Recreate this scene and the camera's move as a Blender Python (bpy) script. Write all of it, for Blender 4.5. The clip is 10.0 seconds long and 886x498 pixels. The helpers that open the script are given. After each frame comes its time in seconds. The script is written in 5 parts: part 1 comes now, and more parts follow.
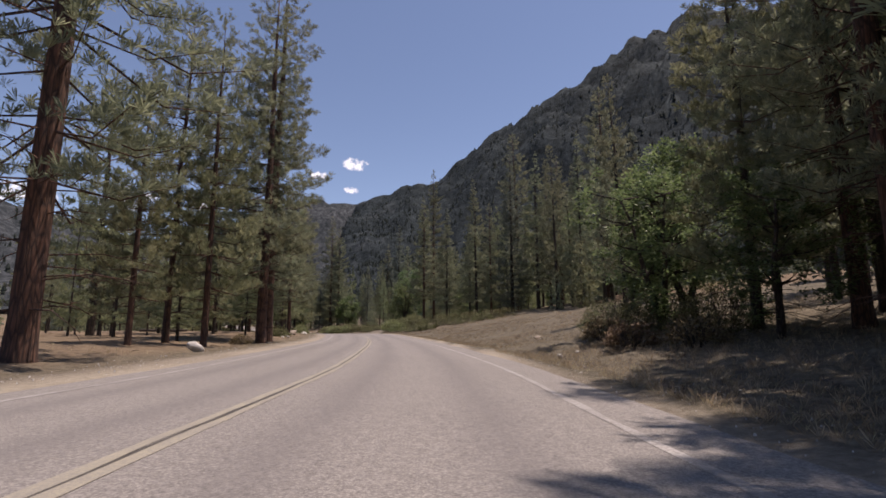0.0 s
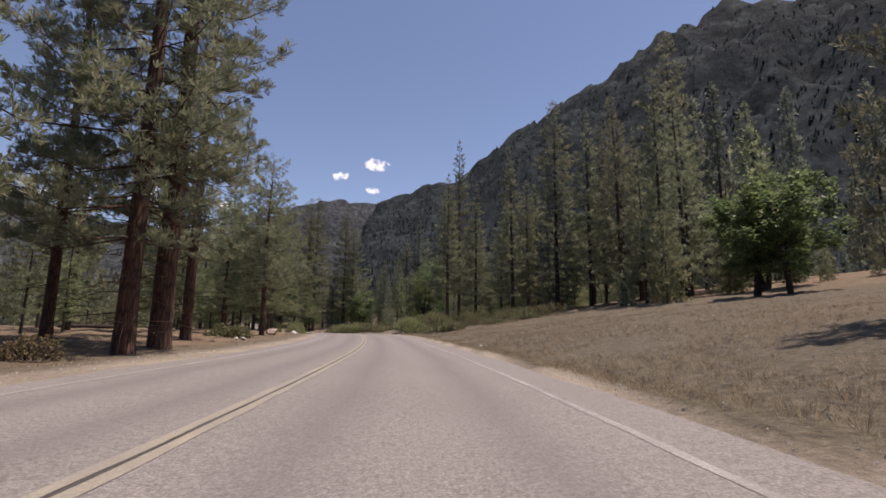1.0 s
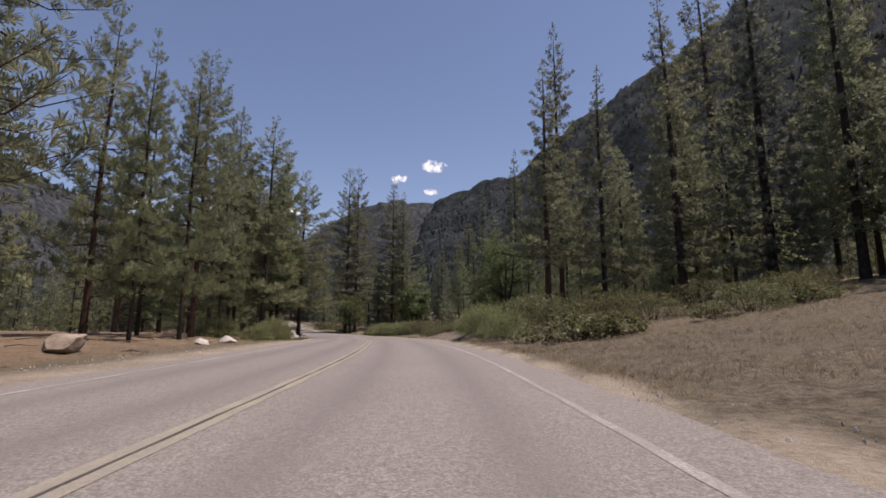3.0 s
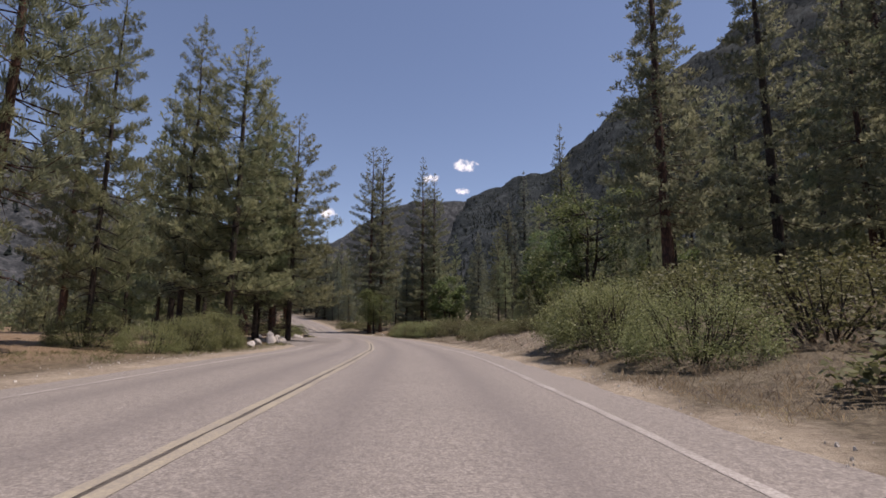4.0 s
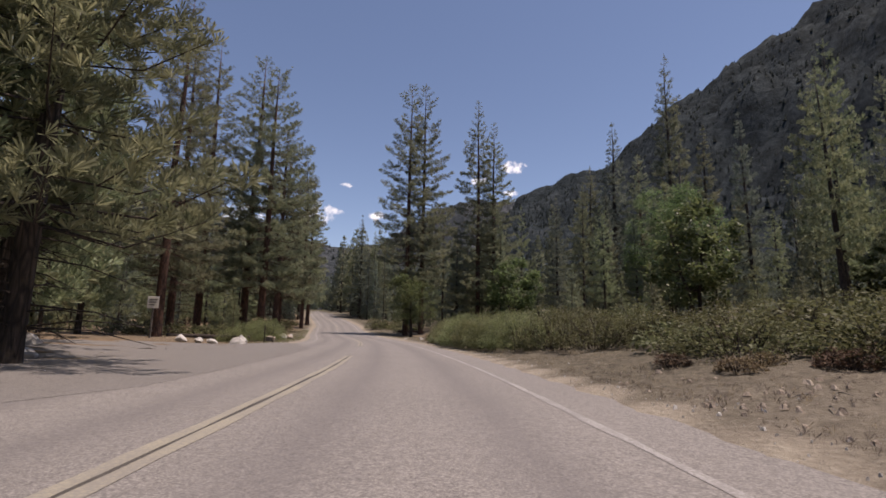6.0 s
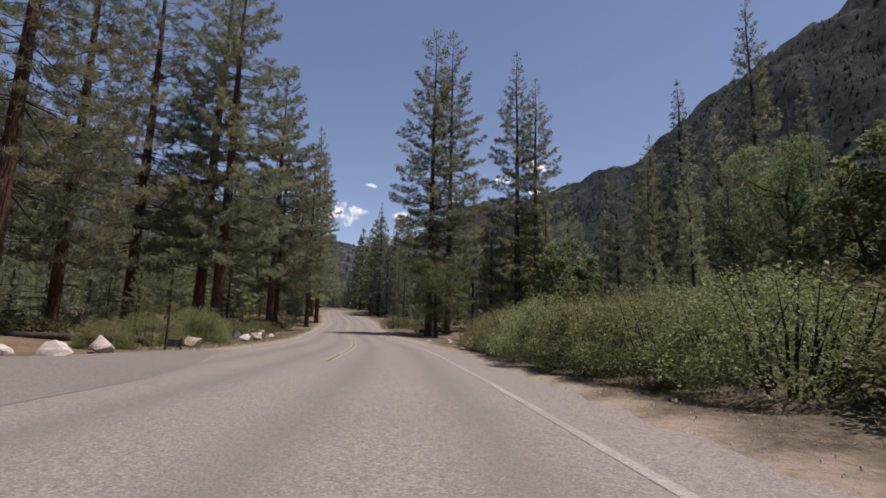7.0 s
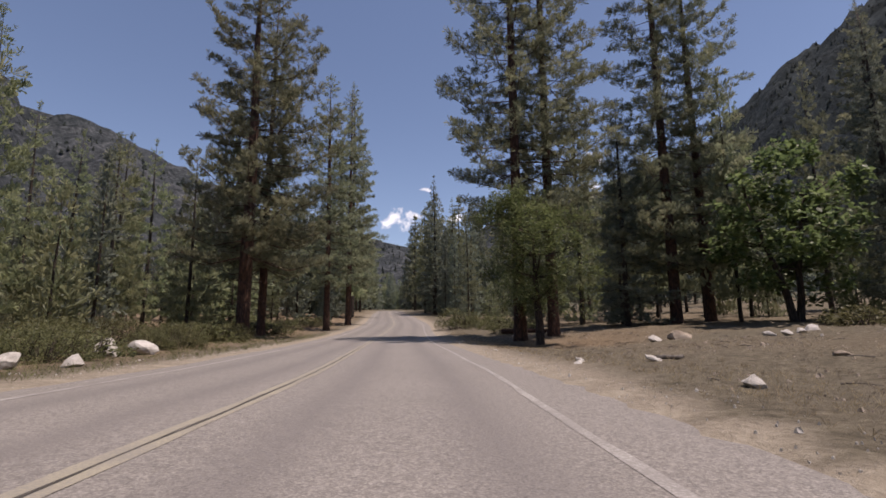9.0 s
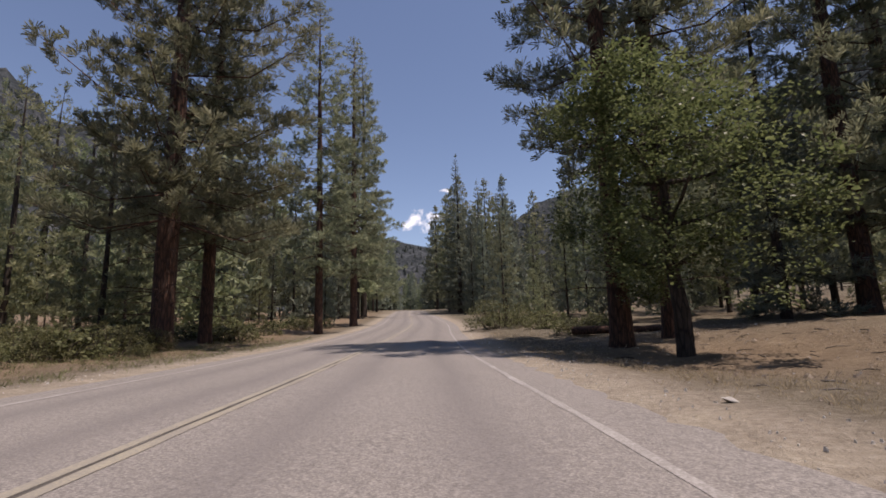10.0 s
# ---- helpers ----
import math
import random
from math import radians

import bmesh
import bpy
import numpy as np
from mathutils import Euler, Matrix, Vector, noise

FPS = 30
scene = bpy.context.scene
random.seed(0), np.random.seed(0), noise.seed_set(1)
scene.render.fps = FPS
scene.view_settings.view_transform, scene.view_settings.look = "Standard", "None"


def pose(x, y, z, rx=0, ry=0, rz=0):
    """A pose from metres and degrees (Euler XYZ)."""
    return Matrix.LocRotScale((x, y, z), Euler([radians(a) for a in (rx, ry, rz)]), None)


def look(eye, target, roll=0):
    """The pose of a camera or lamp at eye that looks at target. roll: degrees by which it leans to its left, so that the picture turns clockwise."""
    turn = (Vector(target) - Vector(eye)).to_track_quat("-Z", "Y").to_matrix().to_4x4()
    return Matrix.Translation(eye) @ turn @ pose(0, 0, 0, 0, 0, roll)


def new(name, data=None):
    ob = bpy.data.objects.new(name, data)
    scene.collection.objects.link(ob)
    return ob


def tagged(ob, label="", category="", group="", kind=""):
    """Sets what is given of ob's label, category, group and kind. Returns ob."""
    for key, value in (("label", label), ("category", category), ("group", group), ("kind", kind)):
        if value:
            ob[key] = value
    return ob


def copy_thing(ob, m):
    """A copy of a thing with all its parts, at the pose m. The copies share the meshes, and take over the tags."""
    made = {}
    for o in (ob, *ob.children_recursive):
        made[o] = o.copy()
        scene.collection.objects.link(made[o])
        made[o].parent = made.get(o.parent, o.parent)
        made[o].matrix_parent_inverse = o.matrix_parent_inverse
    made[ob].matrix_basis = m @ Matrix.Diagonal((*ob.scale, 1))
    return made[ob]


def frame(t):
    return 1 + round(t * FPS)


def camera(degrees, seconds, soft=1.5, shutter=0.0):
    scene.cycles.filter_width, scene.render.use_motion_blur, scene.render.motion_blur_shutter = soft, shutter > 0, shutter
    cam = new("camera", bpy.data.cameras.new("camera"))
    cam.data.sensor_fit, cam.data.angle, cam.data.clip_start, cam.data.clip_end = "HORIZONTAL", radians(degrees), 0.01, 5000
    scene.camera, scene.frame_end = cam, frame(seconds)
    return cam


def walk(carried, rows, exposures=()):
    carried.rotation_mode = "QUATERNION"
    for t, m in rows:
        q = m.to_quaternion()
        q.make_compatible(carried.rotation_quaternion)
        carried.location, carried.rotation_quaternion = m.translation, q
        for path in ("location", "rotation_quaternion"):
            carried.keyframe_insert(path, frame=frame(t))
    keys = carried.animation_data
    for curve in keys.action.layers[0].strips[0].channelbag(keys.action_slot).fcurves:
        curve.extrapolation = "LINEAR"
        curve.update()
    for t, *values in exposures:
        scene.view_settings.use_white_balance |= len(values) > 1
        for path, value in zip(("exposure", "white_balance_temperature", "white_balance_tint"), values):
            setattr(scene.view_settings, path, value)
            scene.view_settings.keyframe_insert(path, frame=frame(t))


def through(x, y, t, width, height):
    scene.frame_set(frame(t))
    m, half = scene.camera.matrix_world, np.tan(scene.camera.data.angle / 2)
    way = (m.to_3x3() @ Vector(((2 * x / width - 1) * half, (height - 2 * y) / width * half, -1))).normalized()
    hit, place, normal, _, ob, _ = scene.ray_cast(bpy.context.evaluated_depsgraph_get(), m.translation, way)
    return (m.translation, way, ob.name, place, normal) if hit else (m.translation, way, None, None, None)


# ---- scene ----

# ---------------------------------------------------------------- camera
cam = camera(84.77, 10.0, soft=1.65)
PATH = [  # seconds, x, y, z, yaw to the left, pitch up, lean to the left
    (0.0, 0.491, 0.445, 0.861, -2.122, 9.431, -0.313),
    (0.5, 0.345, 9.145, 0.831, -0.879, 9.395, 0.446),
    (1.0, -0.088, 17.789, 0.877, 0.348, 9.5, 0.512),
    (1.5, -0.681, 26.441, 0.906, 1.61, 9.483, 0.225),
    (2.0, -1.463, 34.917, 0.906, 3.359, 9.458, -0.143),
    (2.5, -2.426, 43.236, 0.929, 5.394, 9.55, 0.181),
    (3.0, -3.56, 51.664, 1.022, 7.418, 9.421, 0.091),
    (3.2, -4.109, 54.973, 1.06, 8.191, 9.419, 0.09),
    (4.3, -7.838, 72.425, 1.179, 12.267, 9.255, 0.216),
    (4.5, -8.614, 75.471, 1.175, 12.852, 9.229, 0.267),
    (5.0, -10.647, 82.922, 1.129, 14.421, 9.269, 0.533),
    (5.5, -12.87, 90.15, 1.038, 15.832, 9.488, 0.891),
    (5.7, -13.832, 93.023, 1.019, 16.317, 9.527, 0.929),
    (6.8, -19.648, 108.965, 0.95, 19.087, 9.499, 1.578),
    (7.0, -20.771, 111.771, 0.936, 19.84, 9.463, 1.475),
    (7.5, -23.63, 118.648, 0.906, 21.612, 9.366, 0.925),
    (8.0, -26.616, 125.245, 0.865, 23.516, 9.442, 0.35),
    (8.5, -29.759, 131.481, 0.848, 25.333, 9.631, 0.068),
    (9.0, -33.102, 137.504, 0.821, 26.67, 9.556, -0.427),
    (9.5, -36.57, 143.644, 0.842, 27.728, 9.567, -0.927),
    (10.0, -40.173, 149.845, 0.859, 29.228, 9.673, -1.415),
]


def aimed(x, y, z, yaw, pitch, lean):
    a, p = radians(yaw), radians(pitch)
    way = Vector((-math.sin(a) * math.cos(p), math.cos(a) * math.cos(p), math.sin(p)))
    eye = Vector((x, y, z))
    return look(eye, eye + way * 10.0, lean)


walk(cam, [(t, aimed(*rest)) for t, *rest in PATH], [(0.0, 0.10, 7250, 24), (0.5, 0.17, 7250, 24), (1.5, 0.02, 7250, 24), (7.5, -0.04, 7250, 23), (10.0, 0.02, 7200, 23)])

# ---------------------------------------------------------------- sun and sky
SUN_AZ, SUN_EL = 80.0, 73.0   # degrees clockwise from +y; height
world = bpy.data.worlds.new("sky")
scene.world = world
world.use_nodes = True


def build_sky():
    nt = world.node_tree
    nt.nodes.clear()
    out = nt.nodes.new("ShaderNodeOutputWorld")
    bg = nt.nodes.new("ShaderNodeBackground")
    bg.inputs["Strength"].default_value = 0.137
    sky = nt.nodes.new("ShaderNodeTexSky")
    sky.sky_type = "NISHITA"
    sky.sun_disc = False
    sky.sun_elevation = radians(SUN_EL)
    sky.sun_rotation = radians(SUN_AZ)
    sky.altitude = 1500.0
    sky.air_density = 1.0
    sky.dust_density = 0.6
    sky.ozone_density = 1.6
    geo = nt.nodes.new("ShaderNodeTexCoord")
    # small fair-weather clouds low over the valley's end
    total = None
    for (bearing, elev, wide, tall, size) in CLOUDS:
        a, e = radians(bearing), radians(elev)
        d = Vector((math.sin(a) * math.cos(e), math.cos(a) * math.cos(e), math.sin(e)))
        side = Vector((math.cos(a), -math.sin(a), 0.0))
        up = side.cross(d)
        parts = []
        for axis, span in ((side, wide), (up, tall)):
            dot = nt.nodes.new("ShaderNodeVectorMath")
            dot.operation = "DOT_PRODUCT"
            dot.inputs[1].default_value = axis
            nt.links.new(geo.outputs["Generated"], dot.inputs[0])
            sub = nt.nodes.new("ShaderNodeMath")
            sub.operation = "SUBTRACT"
            nt.links.new(dot.outputs["Value"], sub.inputs[0])
            sub.inputs[1].default_value = d.dot(axis)
            div = nt.nodes.new("ShaderNodeMath")
            div.operation = "DIVIDE"
            nt.links.new(sub.outputs[0], div.inputs[0])
            div.inputs[1].default_value = radians(span)
            sq = nt.nodes.new("ShaderNodeMath")
            sq.operation = "MULTIPLY"
            nt.links.new(div.outputs[0], sq.inputs[0])
            nt.links.new(div.outputs[0], sq.inputs[1])
            parts.append(sq)
        r2 = nt.nodes.new("ShaderNodeMath")
        r2.operation = "ADD"
        nt.links.new(parts[0].outputs[0], r2.inputs[0])
        nt.links.new(parts[1].outputs[0], r2.inputs[1])
        noi = nt.nodes.new("ShaderNodeTexNoise")
        noi.inputs["Scale"].default_value = size
        noi.inputs["Detail"].default_value = 6.0
        noi.inputs["Roughness"].default_value = 0.62
        nt.links.new(geo.outputs["Generated"], noi.inputs["Vector"])
        ram = nt.nodes.new("ShaderNodeMath")
        ram.operation = "MULTIPLY_ADD"     # 2.4 * noise - r2 part
        nt.links.new(noi.outputs["Fac"], ram.inputs[0])
        ram.inputs[1].default_value = 4.2
        ram.inputs[2].default_value = -1.45
        cut = nt.nodes.new("ShaderNodeMath")
        cut.operation = "SUBTRACT"
        nt.links.new(ram.outputs[0], cut.inputs[0])
        nt.links.new(r2.outputs[0], cut.inputs[1])
        cl = nt.nodes.new("ShaderNodeMapRange")
        cl.inputs["From Min"].default_value = 0.0
        cl.inputs["From Max"].default_value = 1.0
        nt.links.new(cut.outputs[0], cl.inputs["Value"])
        if total is None:
            total = cl.outputs[0]
        else:
            mx = nt.nodes.new("ShaderNodeMath")
            mx.operation = "MAXIMUM"
            nt.links.new(total, mx.inputs[0])
            nt.links.new(cl.outputs[0], mx.inputs[1])
            total = mx.outputs[0]
    mix = nt.nodes.new("ShaderNodeMix")
    mix.data_type = "RGBA"
    nt.links.new(total, mix.inputs["Factor"])
    nt.links.new(sky.outputs["Color"], mix.inputs["A"])
    mix.inputs["B"].default_value = (9.5, 9.7, 10.0, 1.0)
    nt.links.new(mix.outputs["Result"], bg.inputs["Color"])
    nt.links.new(bg.outputs[0], out.inputs["Surface"])


CLOUDS = [  # bearing right of +y, height, half width, half height (degrees), puff size
    (-8.7, 19.0, 1.7, 0.75, 62.0),
    (-12.8, 17.5, 1.1, 0.6, 70.0),
    (-8.8, 16.1, 1.2, 0.45, 74.0),
    (-32.0, 13.0, 3.2, 1.5, 38.0),
    (-25.0, 13.1, 1.1, 0.8, 50.0),
    (-28.8, 16.5, 0.8, 0.3, 60.0),
    (-40.0, 12.4, 3.2, 1.2, 40.0),
]
build_sky()

sun_data = bpy.data.lights.new("sun", "SUN")
sun_data.energy = 4.9
sun_data.angle = radians(0.53)
sun_data.color = (1.0, 0.95, 0.88)
sun = new("sun", sun_data)
_a, _e = radians(SUN_AZ), radians(SUN_EL)
SUN_WAY = Vector((math.sin(_a) * math.cos(_e), math.cos(_a) * math.cos(_e), math.sin(_e)))
sun.matrix_world = look(SUN_WAY * 300.0, (0.0, 0.0, 0.0))


# ---------------------------------------------------------------- materials
def material(name, rough=0.8, metal=0.0):
    m = bpy.data.materials.new(name)
    m.use_nodes = True
    b = m.node_tree.nodes["Principled BSDF"]
    b.inputs["Roughness"].default_value = rough
    b.inputs["Metallic"].default_value = metal
    return m, m.node_tree, b


def mapped(nt, scale=(1, 1, 1), which="Object"):
    tc = nt.nodes.new("ShaderNodeTexCoord")
    mp = nt.nodes.new("ShaderNodeMapping")
    mp.inputs["Scale"].default_value = scale
    nt.links.new(tc.outputs[which], mp.inputs["Vector"])
    return mp.outputs["Vector"]


def noise_node(nt, vec, scale, detail=4.0, rough=0.55):
    n = nt.nodes.new("ShaderNodeTexNoise")
    n.inputs["Scale"].default_value = scale
    n.inputs["Detail"].default_value = detail
    n.inputs["Roughness"].default_value = rough
    if vec is not None:
        nt.links.new(vec, n.inputs["Vector"])
    return n.outputs["Fac"]


def ramp(nt, fac, stops):
    r = nt.nodes.new("ShaderNodeValToRGB")
    els = r.color_ramp.elements
    while len(els) < len(stops):
        els.new(0.5)
    for el, (p, c) in zip(els, stops):
        el.position = p
        el.color = (*c, 1.0)
    nt.links.new(fac, r.inputs["Fac"])
    return r.outputs["Color"]


def mixed(nt, fac, a, b, mode="MIX"):
    m = nt.nodes.new("ShaderNodeMix")
    m.data_type = "RGBA"
    m.blend_type = mode
    for key, val in (("Factor", fac), ("A", a), ("B", b)):
        if isinstance(val, (float, int)):
            m.inputs[key].default_value = val
        elif isinstance(val, tuple):
            m.inputs[key].default_value = (*val, 1.0)
        else:
            nt.links.new(val, m.inputs[key])
    return m.outputs["Result"]


def math_node(nt, op, a, b=0.0, clamp=False):
    m = nt.nodes.new("ShaderNodeMath")
    m.operation = op
    m.use_clamp = clamp
    for i, val in enumerate((a, b)):
        if isinstance(val, (float, int)):
            m.inputs[i].default_value = val
        else:
            nt.links.new(val, m.inputs[i])
    return m.outputs[0]


def bump(nt, b, height, strength=0.4, dist=0.02):
    n = nt.nodes.new("ShaderNodeBump")
    n.inputs["Strength"].default_value = strength
    n.inputs["Distance"].default_value = dist
    nt.links.new(height, n.inputs["Height"])
    nt.links.new(n.outputs["Normal"], b.inputs["Normal"])


def attribute(nt, name):
    a = nt.nodes.new("ShaderNodeAttribute")
    a.attribute_name = name
    return a.outputs["Fac"]


def asphalt_material(name="aged_asphalt", tone=1.0):
    m, nt, b = material(name, 0.85)
    v = mapped(nt)
    fine = noise_node(nt, v, 46.0, 3.0, 0.8)
    patch = noise_node(nt, v, 0.35, 5.0, 0.6)
    mid = noise_node(nt, v, 15.0, 5.0, 0.8)
    col = ramp(nt, fine, [(0.36, (0.070, 0.064, 0.061)), (0.5, (0.193, 0.179, 0.165)), (0.64, (0.418, 0.390, 0.358))])
    col = mixed(nt, 0.30, col, ramp(nt, patch, [(0.3, (0.160, 0.146, 0.140)), (0.7, (0.244, 0.223, 0.212))]))
    col = mixed(nt, 0.32, col, ramp(nt, mid, [(0.38, (0.078, 0.072, 0.069)), (0.5, (0.190, 0.176, 0.162)), (0.62, (0.330, 0.307, 0.281))]))
    # wheel tracks, darker and polished by tyres; a pale strip between them
    track = attribute(nt, "track")
    wob = math_node(nt, "MULTIPLY", track, math_node(nt, "ADD", mid, 0.45))
    col = mixed(nt, math_node(nt, "MULTIPLY", wob, 0.5, True), col, (0.120, 0.110, 0.109))
    if tone != 1.0:
        col = mixed(nt, 1.0, col, (tone, tone, tone), "MULTIPLY")
    nt.links.new(col, b.inputs["Base Color"])
    bump(nt, b, fine, 0.5, 0.012)
    return m


def paint_material(name, base, worn, edge=0.5):
    m, nt, b = material(name, 0.7)
    v = mapped(nt)
    fine = noise_node(nt, v, 38.0, 4.0, 0.7)
    big = noise_node(nt, v, 1.3, 3.0, 0.6)
    f = math_node(nt, "ADD", math_node(nt, "MULTIPLY", fine, 0.7), math_node(nt, "MULTIPLY", big, 0.4))
    nt.links.new(ramp(nt, f, [(edge - 0.1, base), (edge + 0.12, worn)]), b.inputs["Base Color"])
    bump(nt, b, fine, 0.4, 0.008)
    return m


def ground_material():
    m, nt, b = material("dry_grass_and_dirt", 0.95)
    b.inputs["Specular IOR Level"].default_value = 0.2
    v = mapped(nt)
    fine = noise_node(nt, v, 9.0, 6.0, 0.7)
    mid = noise_node(nt, v, 0.9, 5.0, 0.65)
    big = noise_node(nt, v, 0.12, 4.0, 0.6)
    grass = ramp(nt, fine, [(0.25, (0.072, 0.060, 0.045)), (0.5, (0.170, 0.145, 0.110)), (0.75, (0.290, 0.253, 0.195))])
    grass = mixed(nt, math_node(nt, "MULTIPLY", big, 0.45), grass, (0.115, 0.112, 0.078))
    tuss = noise_node(nt, v, 3.4, 6.0, 0.78)
    grass = mixed(nt, 0.75, grass, ramp(nt, tuss, [(0.36, (0.26, 0.25, 0.24)), (0.5, (0.74, 0.73, 0.71)), (0.66, (1.1, 1.1, 1.08))]), "MULTIPLY")
    litter = ramp(nt, mid, [(0.3, (0.108, 0.074, 0.048)), (0.55, (0.210, 0.150, 0.098)), (0.75, (0.330, 0.260, 0.182))])
    duff_shade = attribute(nt, "duff_shade")
    col = mixed(nt, duff_shade, grass, mixed(nt, 0.5, litter, ramp(nt, fine, [(0.3, (0.092, 0.064, 0.044)), (0.7, (0.285, 0.218, 0.148))])))
    dirt = ramp(nt, fine, [(0.2, (0.156, 0.127, 0.098)), (0.5, (0.267, 0.230, 0.184)), (0.8, (0.385, 0.344, 0.287))])
    e = attribute(nt, "verge")
    k = math_node(nt, "MULTIPLY", e, math_node(nt, "ADD", mid, 0.55), True)
    col = mixed(nt, k, col, dirt)
    sand = math_node(nt, "MULTIPLY", attribute(nt, "sand"), math_node(nt, "ADD", tuss, 0.42), True)
    col = mixed(nt, sand, col, ramp(nt, fine, [(0.2, (0.255, 0.218, 0.168)), (0.5, (0.365, 0.320, 0.252)), (0.8, (0.460, 0.412, 0.335))]))
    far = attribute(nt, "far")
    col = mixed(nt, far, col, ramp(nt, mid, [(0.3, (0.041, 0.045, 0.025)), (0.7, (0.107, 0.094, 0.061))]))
    nt.links.new(col, b.inputs["Base Color"])
    bump(nt, b, math_node(nt, "ADD", math_node(nt, "ADD", fine, tuss), mid), 0.9, 0.08)
    return m


def bark_material(name, dark, light):
    m, nt, b = material(name, 0.95)
    v = mapped(nt, (6.0, 6.0, 1.1))
    plates = nt.nodes.new("ShaderNodeTexVoronoi")
    plates.feature = "DISTANCE_TO_EDGE"
    plates.inputs["Scale"].default_value = 1.3
    nt.links.new(v, plates.inputs["Vector"])
    n = noise_node(nt, v, 2.2, 5.0, 0.65)
    col = mixed(nt, ramp(nt, plates.outputs["Distance"], [(0.0, (0, 0, 0)), (0.16, (1, 1, 1))]), dark, ramp(nt, n, [(0.3, dark), (0.75, light)]))
    nt.links.new(col, b.inputs["Base Color"])
    bump(nt, b, math_node(nt, "ADD", plates.outputs["Distance"], n), 0.8, 0.05)
    return m


def leaf_material(name, dark, mid, light, rough=0.6, through=0.25):
    """Foliage: tints vary tuft by tuft and tree by tree; some sun passes through."""
    m = bpy.data.materials.new(name)
    m.use_nodes = True
    nt = m.node_tree
    b = nt.nodes["Principled BSDF"]
    b.inputs["Roughness"].default_value = rough
    b.inputs["Specular IOR Level"].default_value = 0.22
    g = nt.nodes.new("ShaderNodeNewGeometry")
    o = nt.nodes.new("ShaderNodeObjectInfo")
    tc = mapped(nt)
    n = noise_node(nt, tc, 0.5, 3.0, 0.6)
    f = math_node(nt, "ADD", math_node(nt, "MULTIPLY", g.outputs["Random Per Island"], 0.55), math_node(nt, "MULTIPLY", n, 0.5))
    col = ramp(nt, f, [(0.2, dark), (0.5, mid), (0.85, light)])
    hs = nt.nodes.new("ShaderNodeHueSaturation")
    nt.links.new(col, hs.inputs["Color"])
    nt.links.new(math_node(nt, "ADD", 0.475, math_node(nt, "MULTIPLY", o.outputs["Random"], 0.05)), hs.inputs["Hue"])
    nt.links.new(math_node(nt, "ADD", 0.8, math_node(nt, "MULTIPLY", o.outputs["Random"], 0.4)), hs.inputs["Value"])
    nt.links.new(hs.outputs["Color"], b.inputs["Base Color"])
    tr = nt.nodes.new("ShaderNodeBsdfTranslucent")
    nt.links.new(hs.outputs["Color"], tr.inputs["Color"])
    mx = nt.nodes.new("ShaderNodeMixShader")
    mx.inputs[0].default_value = through
    nt.links.new(b.outputs[0], mx.inputs[1])
    nt.links.new(tr.outputs[0], mx.inputs[2])
    nt.links.new(mx.outputs[0], nt.nodes["Material Output"].inputs["Surface"])
    return m


def rock_material(name, a, b_, c):
    m, nt, b = material(name, 0.9)
    v = mapped(nt)
    n1 = noise_node(nt, v, 3.0, 6.0, 0.65)
    n2 = noise_node(nt, v, 26.0, 4.0, 0.7)
    f = math_node(nt, "ADD", math_node(nt, "MULTIPLY", n1, 0.7), math_node(nt, "MULTIPLY", n2, 0.3))
    nt.links.new(ramp(nt, f, [(0.3, a), (0.5, b_), (0.7, c)]), b.inputs["Base Color"])
    bump(nt, b, f, 0.7, 0.05)
    return m


def mountain_material():
    """Brush and bare granite, mottled at the size of clumps and of cliffs; distance haze is mixed into the bluish
    tints.
    """
    m, nt, b = material("hazed_brush_and_granite", 0.95)
    b.inputs["Specular IOR Level"].default_value = 0.06
    v = mapped(nt)
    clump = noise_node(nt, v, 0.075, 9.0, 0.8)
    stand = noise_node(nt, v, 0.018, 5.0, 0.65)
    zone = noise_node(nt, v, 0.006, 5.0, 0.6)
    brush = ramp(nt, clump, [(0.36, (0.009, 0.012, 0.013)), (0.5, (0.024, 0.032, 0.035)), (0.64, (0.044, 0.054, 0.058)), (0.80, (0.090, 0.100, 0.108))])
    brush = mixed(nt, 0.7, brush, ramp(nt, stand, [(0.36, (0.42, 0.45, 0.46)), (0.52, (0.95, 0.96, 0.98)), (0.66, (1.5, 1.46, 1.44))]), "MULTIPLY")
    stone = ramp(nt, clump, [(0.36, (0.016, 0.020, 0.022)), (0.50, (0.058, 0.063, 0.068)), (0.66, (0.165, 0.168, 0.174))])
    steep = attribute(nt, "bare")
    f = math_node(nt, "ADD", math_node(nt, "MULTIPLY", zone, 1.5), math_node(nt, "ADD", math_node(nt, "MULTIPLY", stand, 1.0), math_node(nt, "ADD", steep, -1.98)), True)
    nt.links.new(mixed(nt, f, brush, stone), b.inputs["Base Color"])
    bump(nt, b, clump, 0.6, 5.0)
    return m


ASPHALT = asphalt_material()
ASPHALT_SIDE = asphalt_material("darker_asphalt", 0.8)
YELLOW = paint_material("faded_yellow_paint", (0.350, 0.318, 0.236), (0.230, 0.212, 0.184), 0.50)
WHITE = paint_material("faded_white_paint", (0.435, 0.420, 0.400), (0.225, 0.210, 0.197), 0.47)
SEAM = paint_material("dark_joint", (0.045, 0.039, 0.033), (0.095, 0.084, 0.073), 0.55)
GROUND = ground_material()
MOUNTAIN = mountain_material()
BARK_RED = bark_material("red_brown_pine_bark", (0.036, 0.022, 0.018), (0.207, 0.104, 0.068))
BARK_DARK = bark_material("dark_bark", (0.022, 0.018, 0.015), (0.116, 0.085, 0.068))
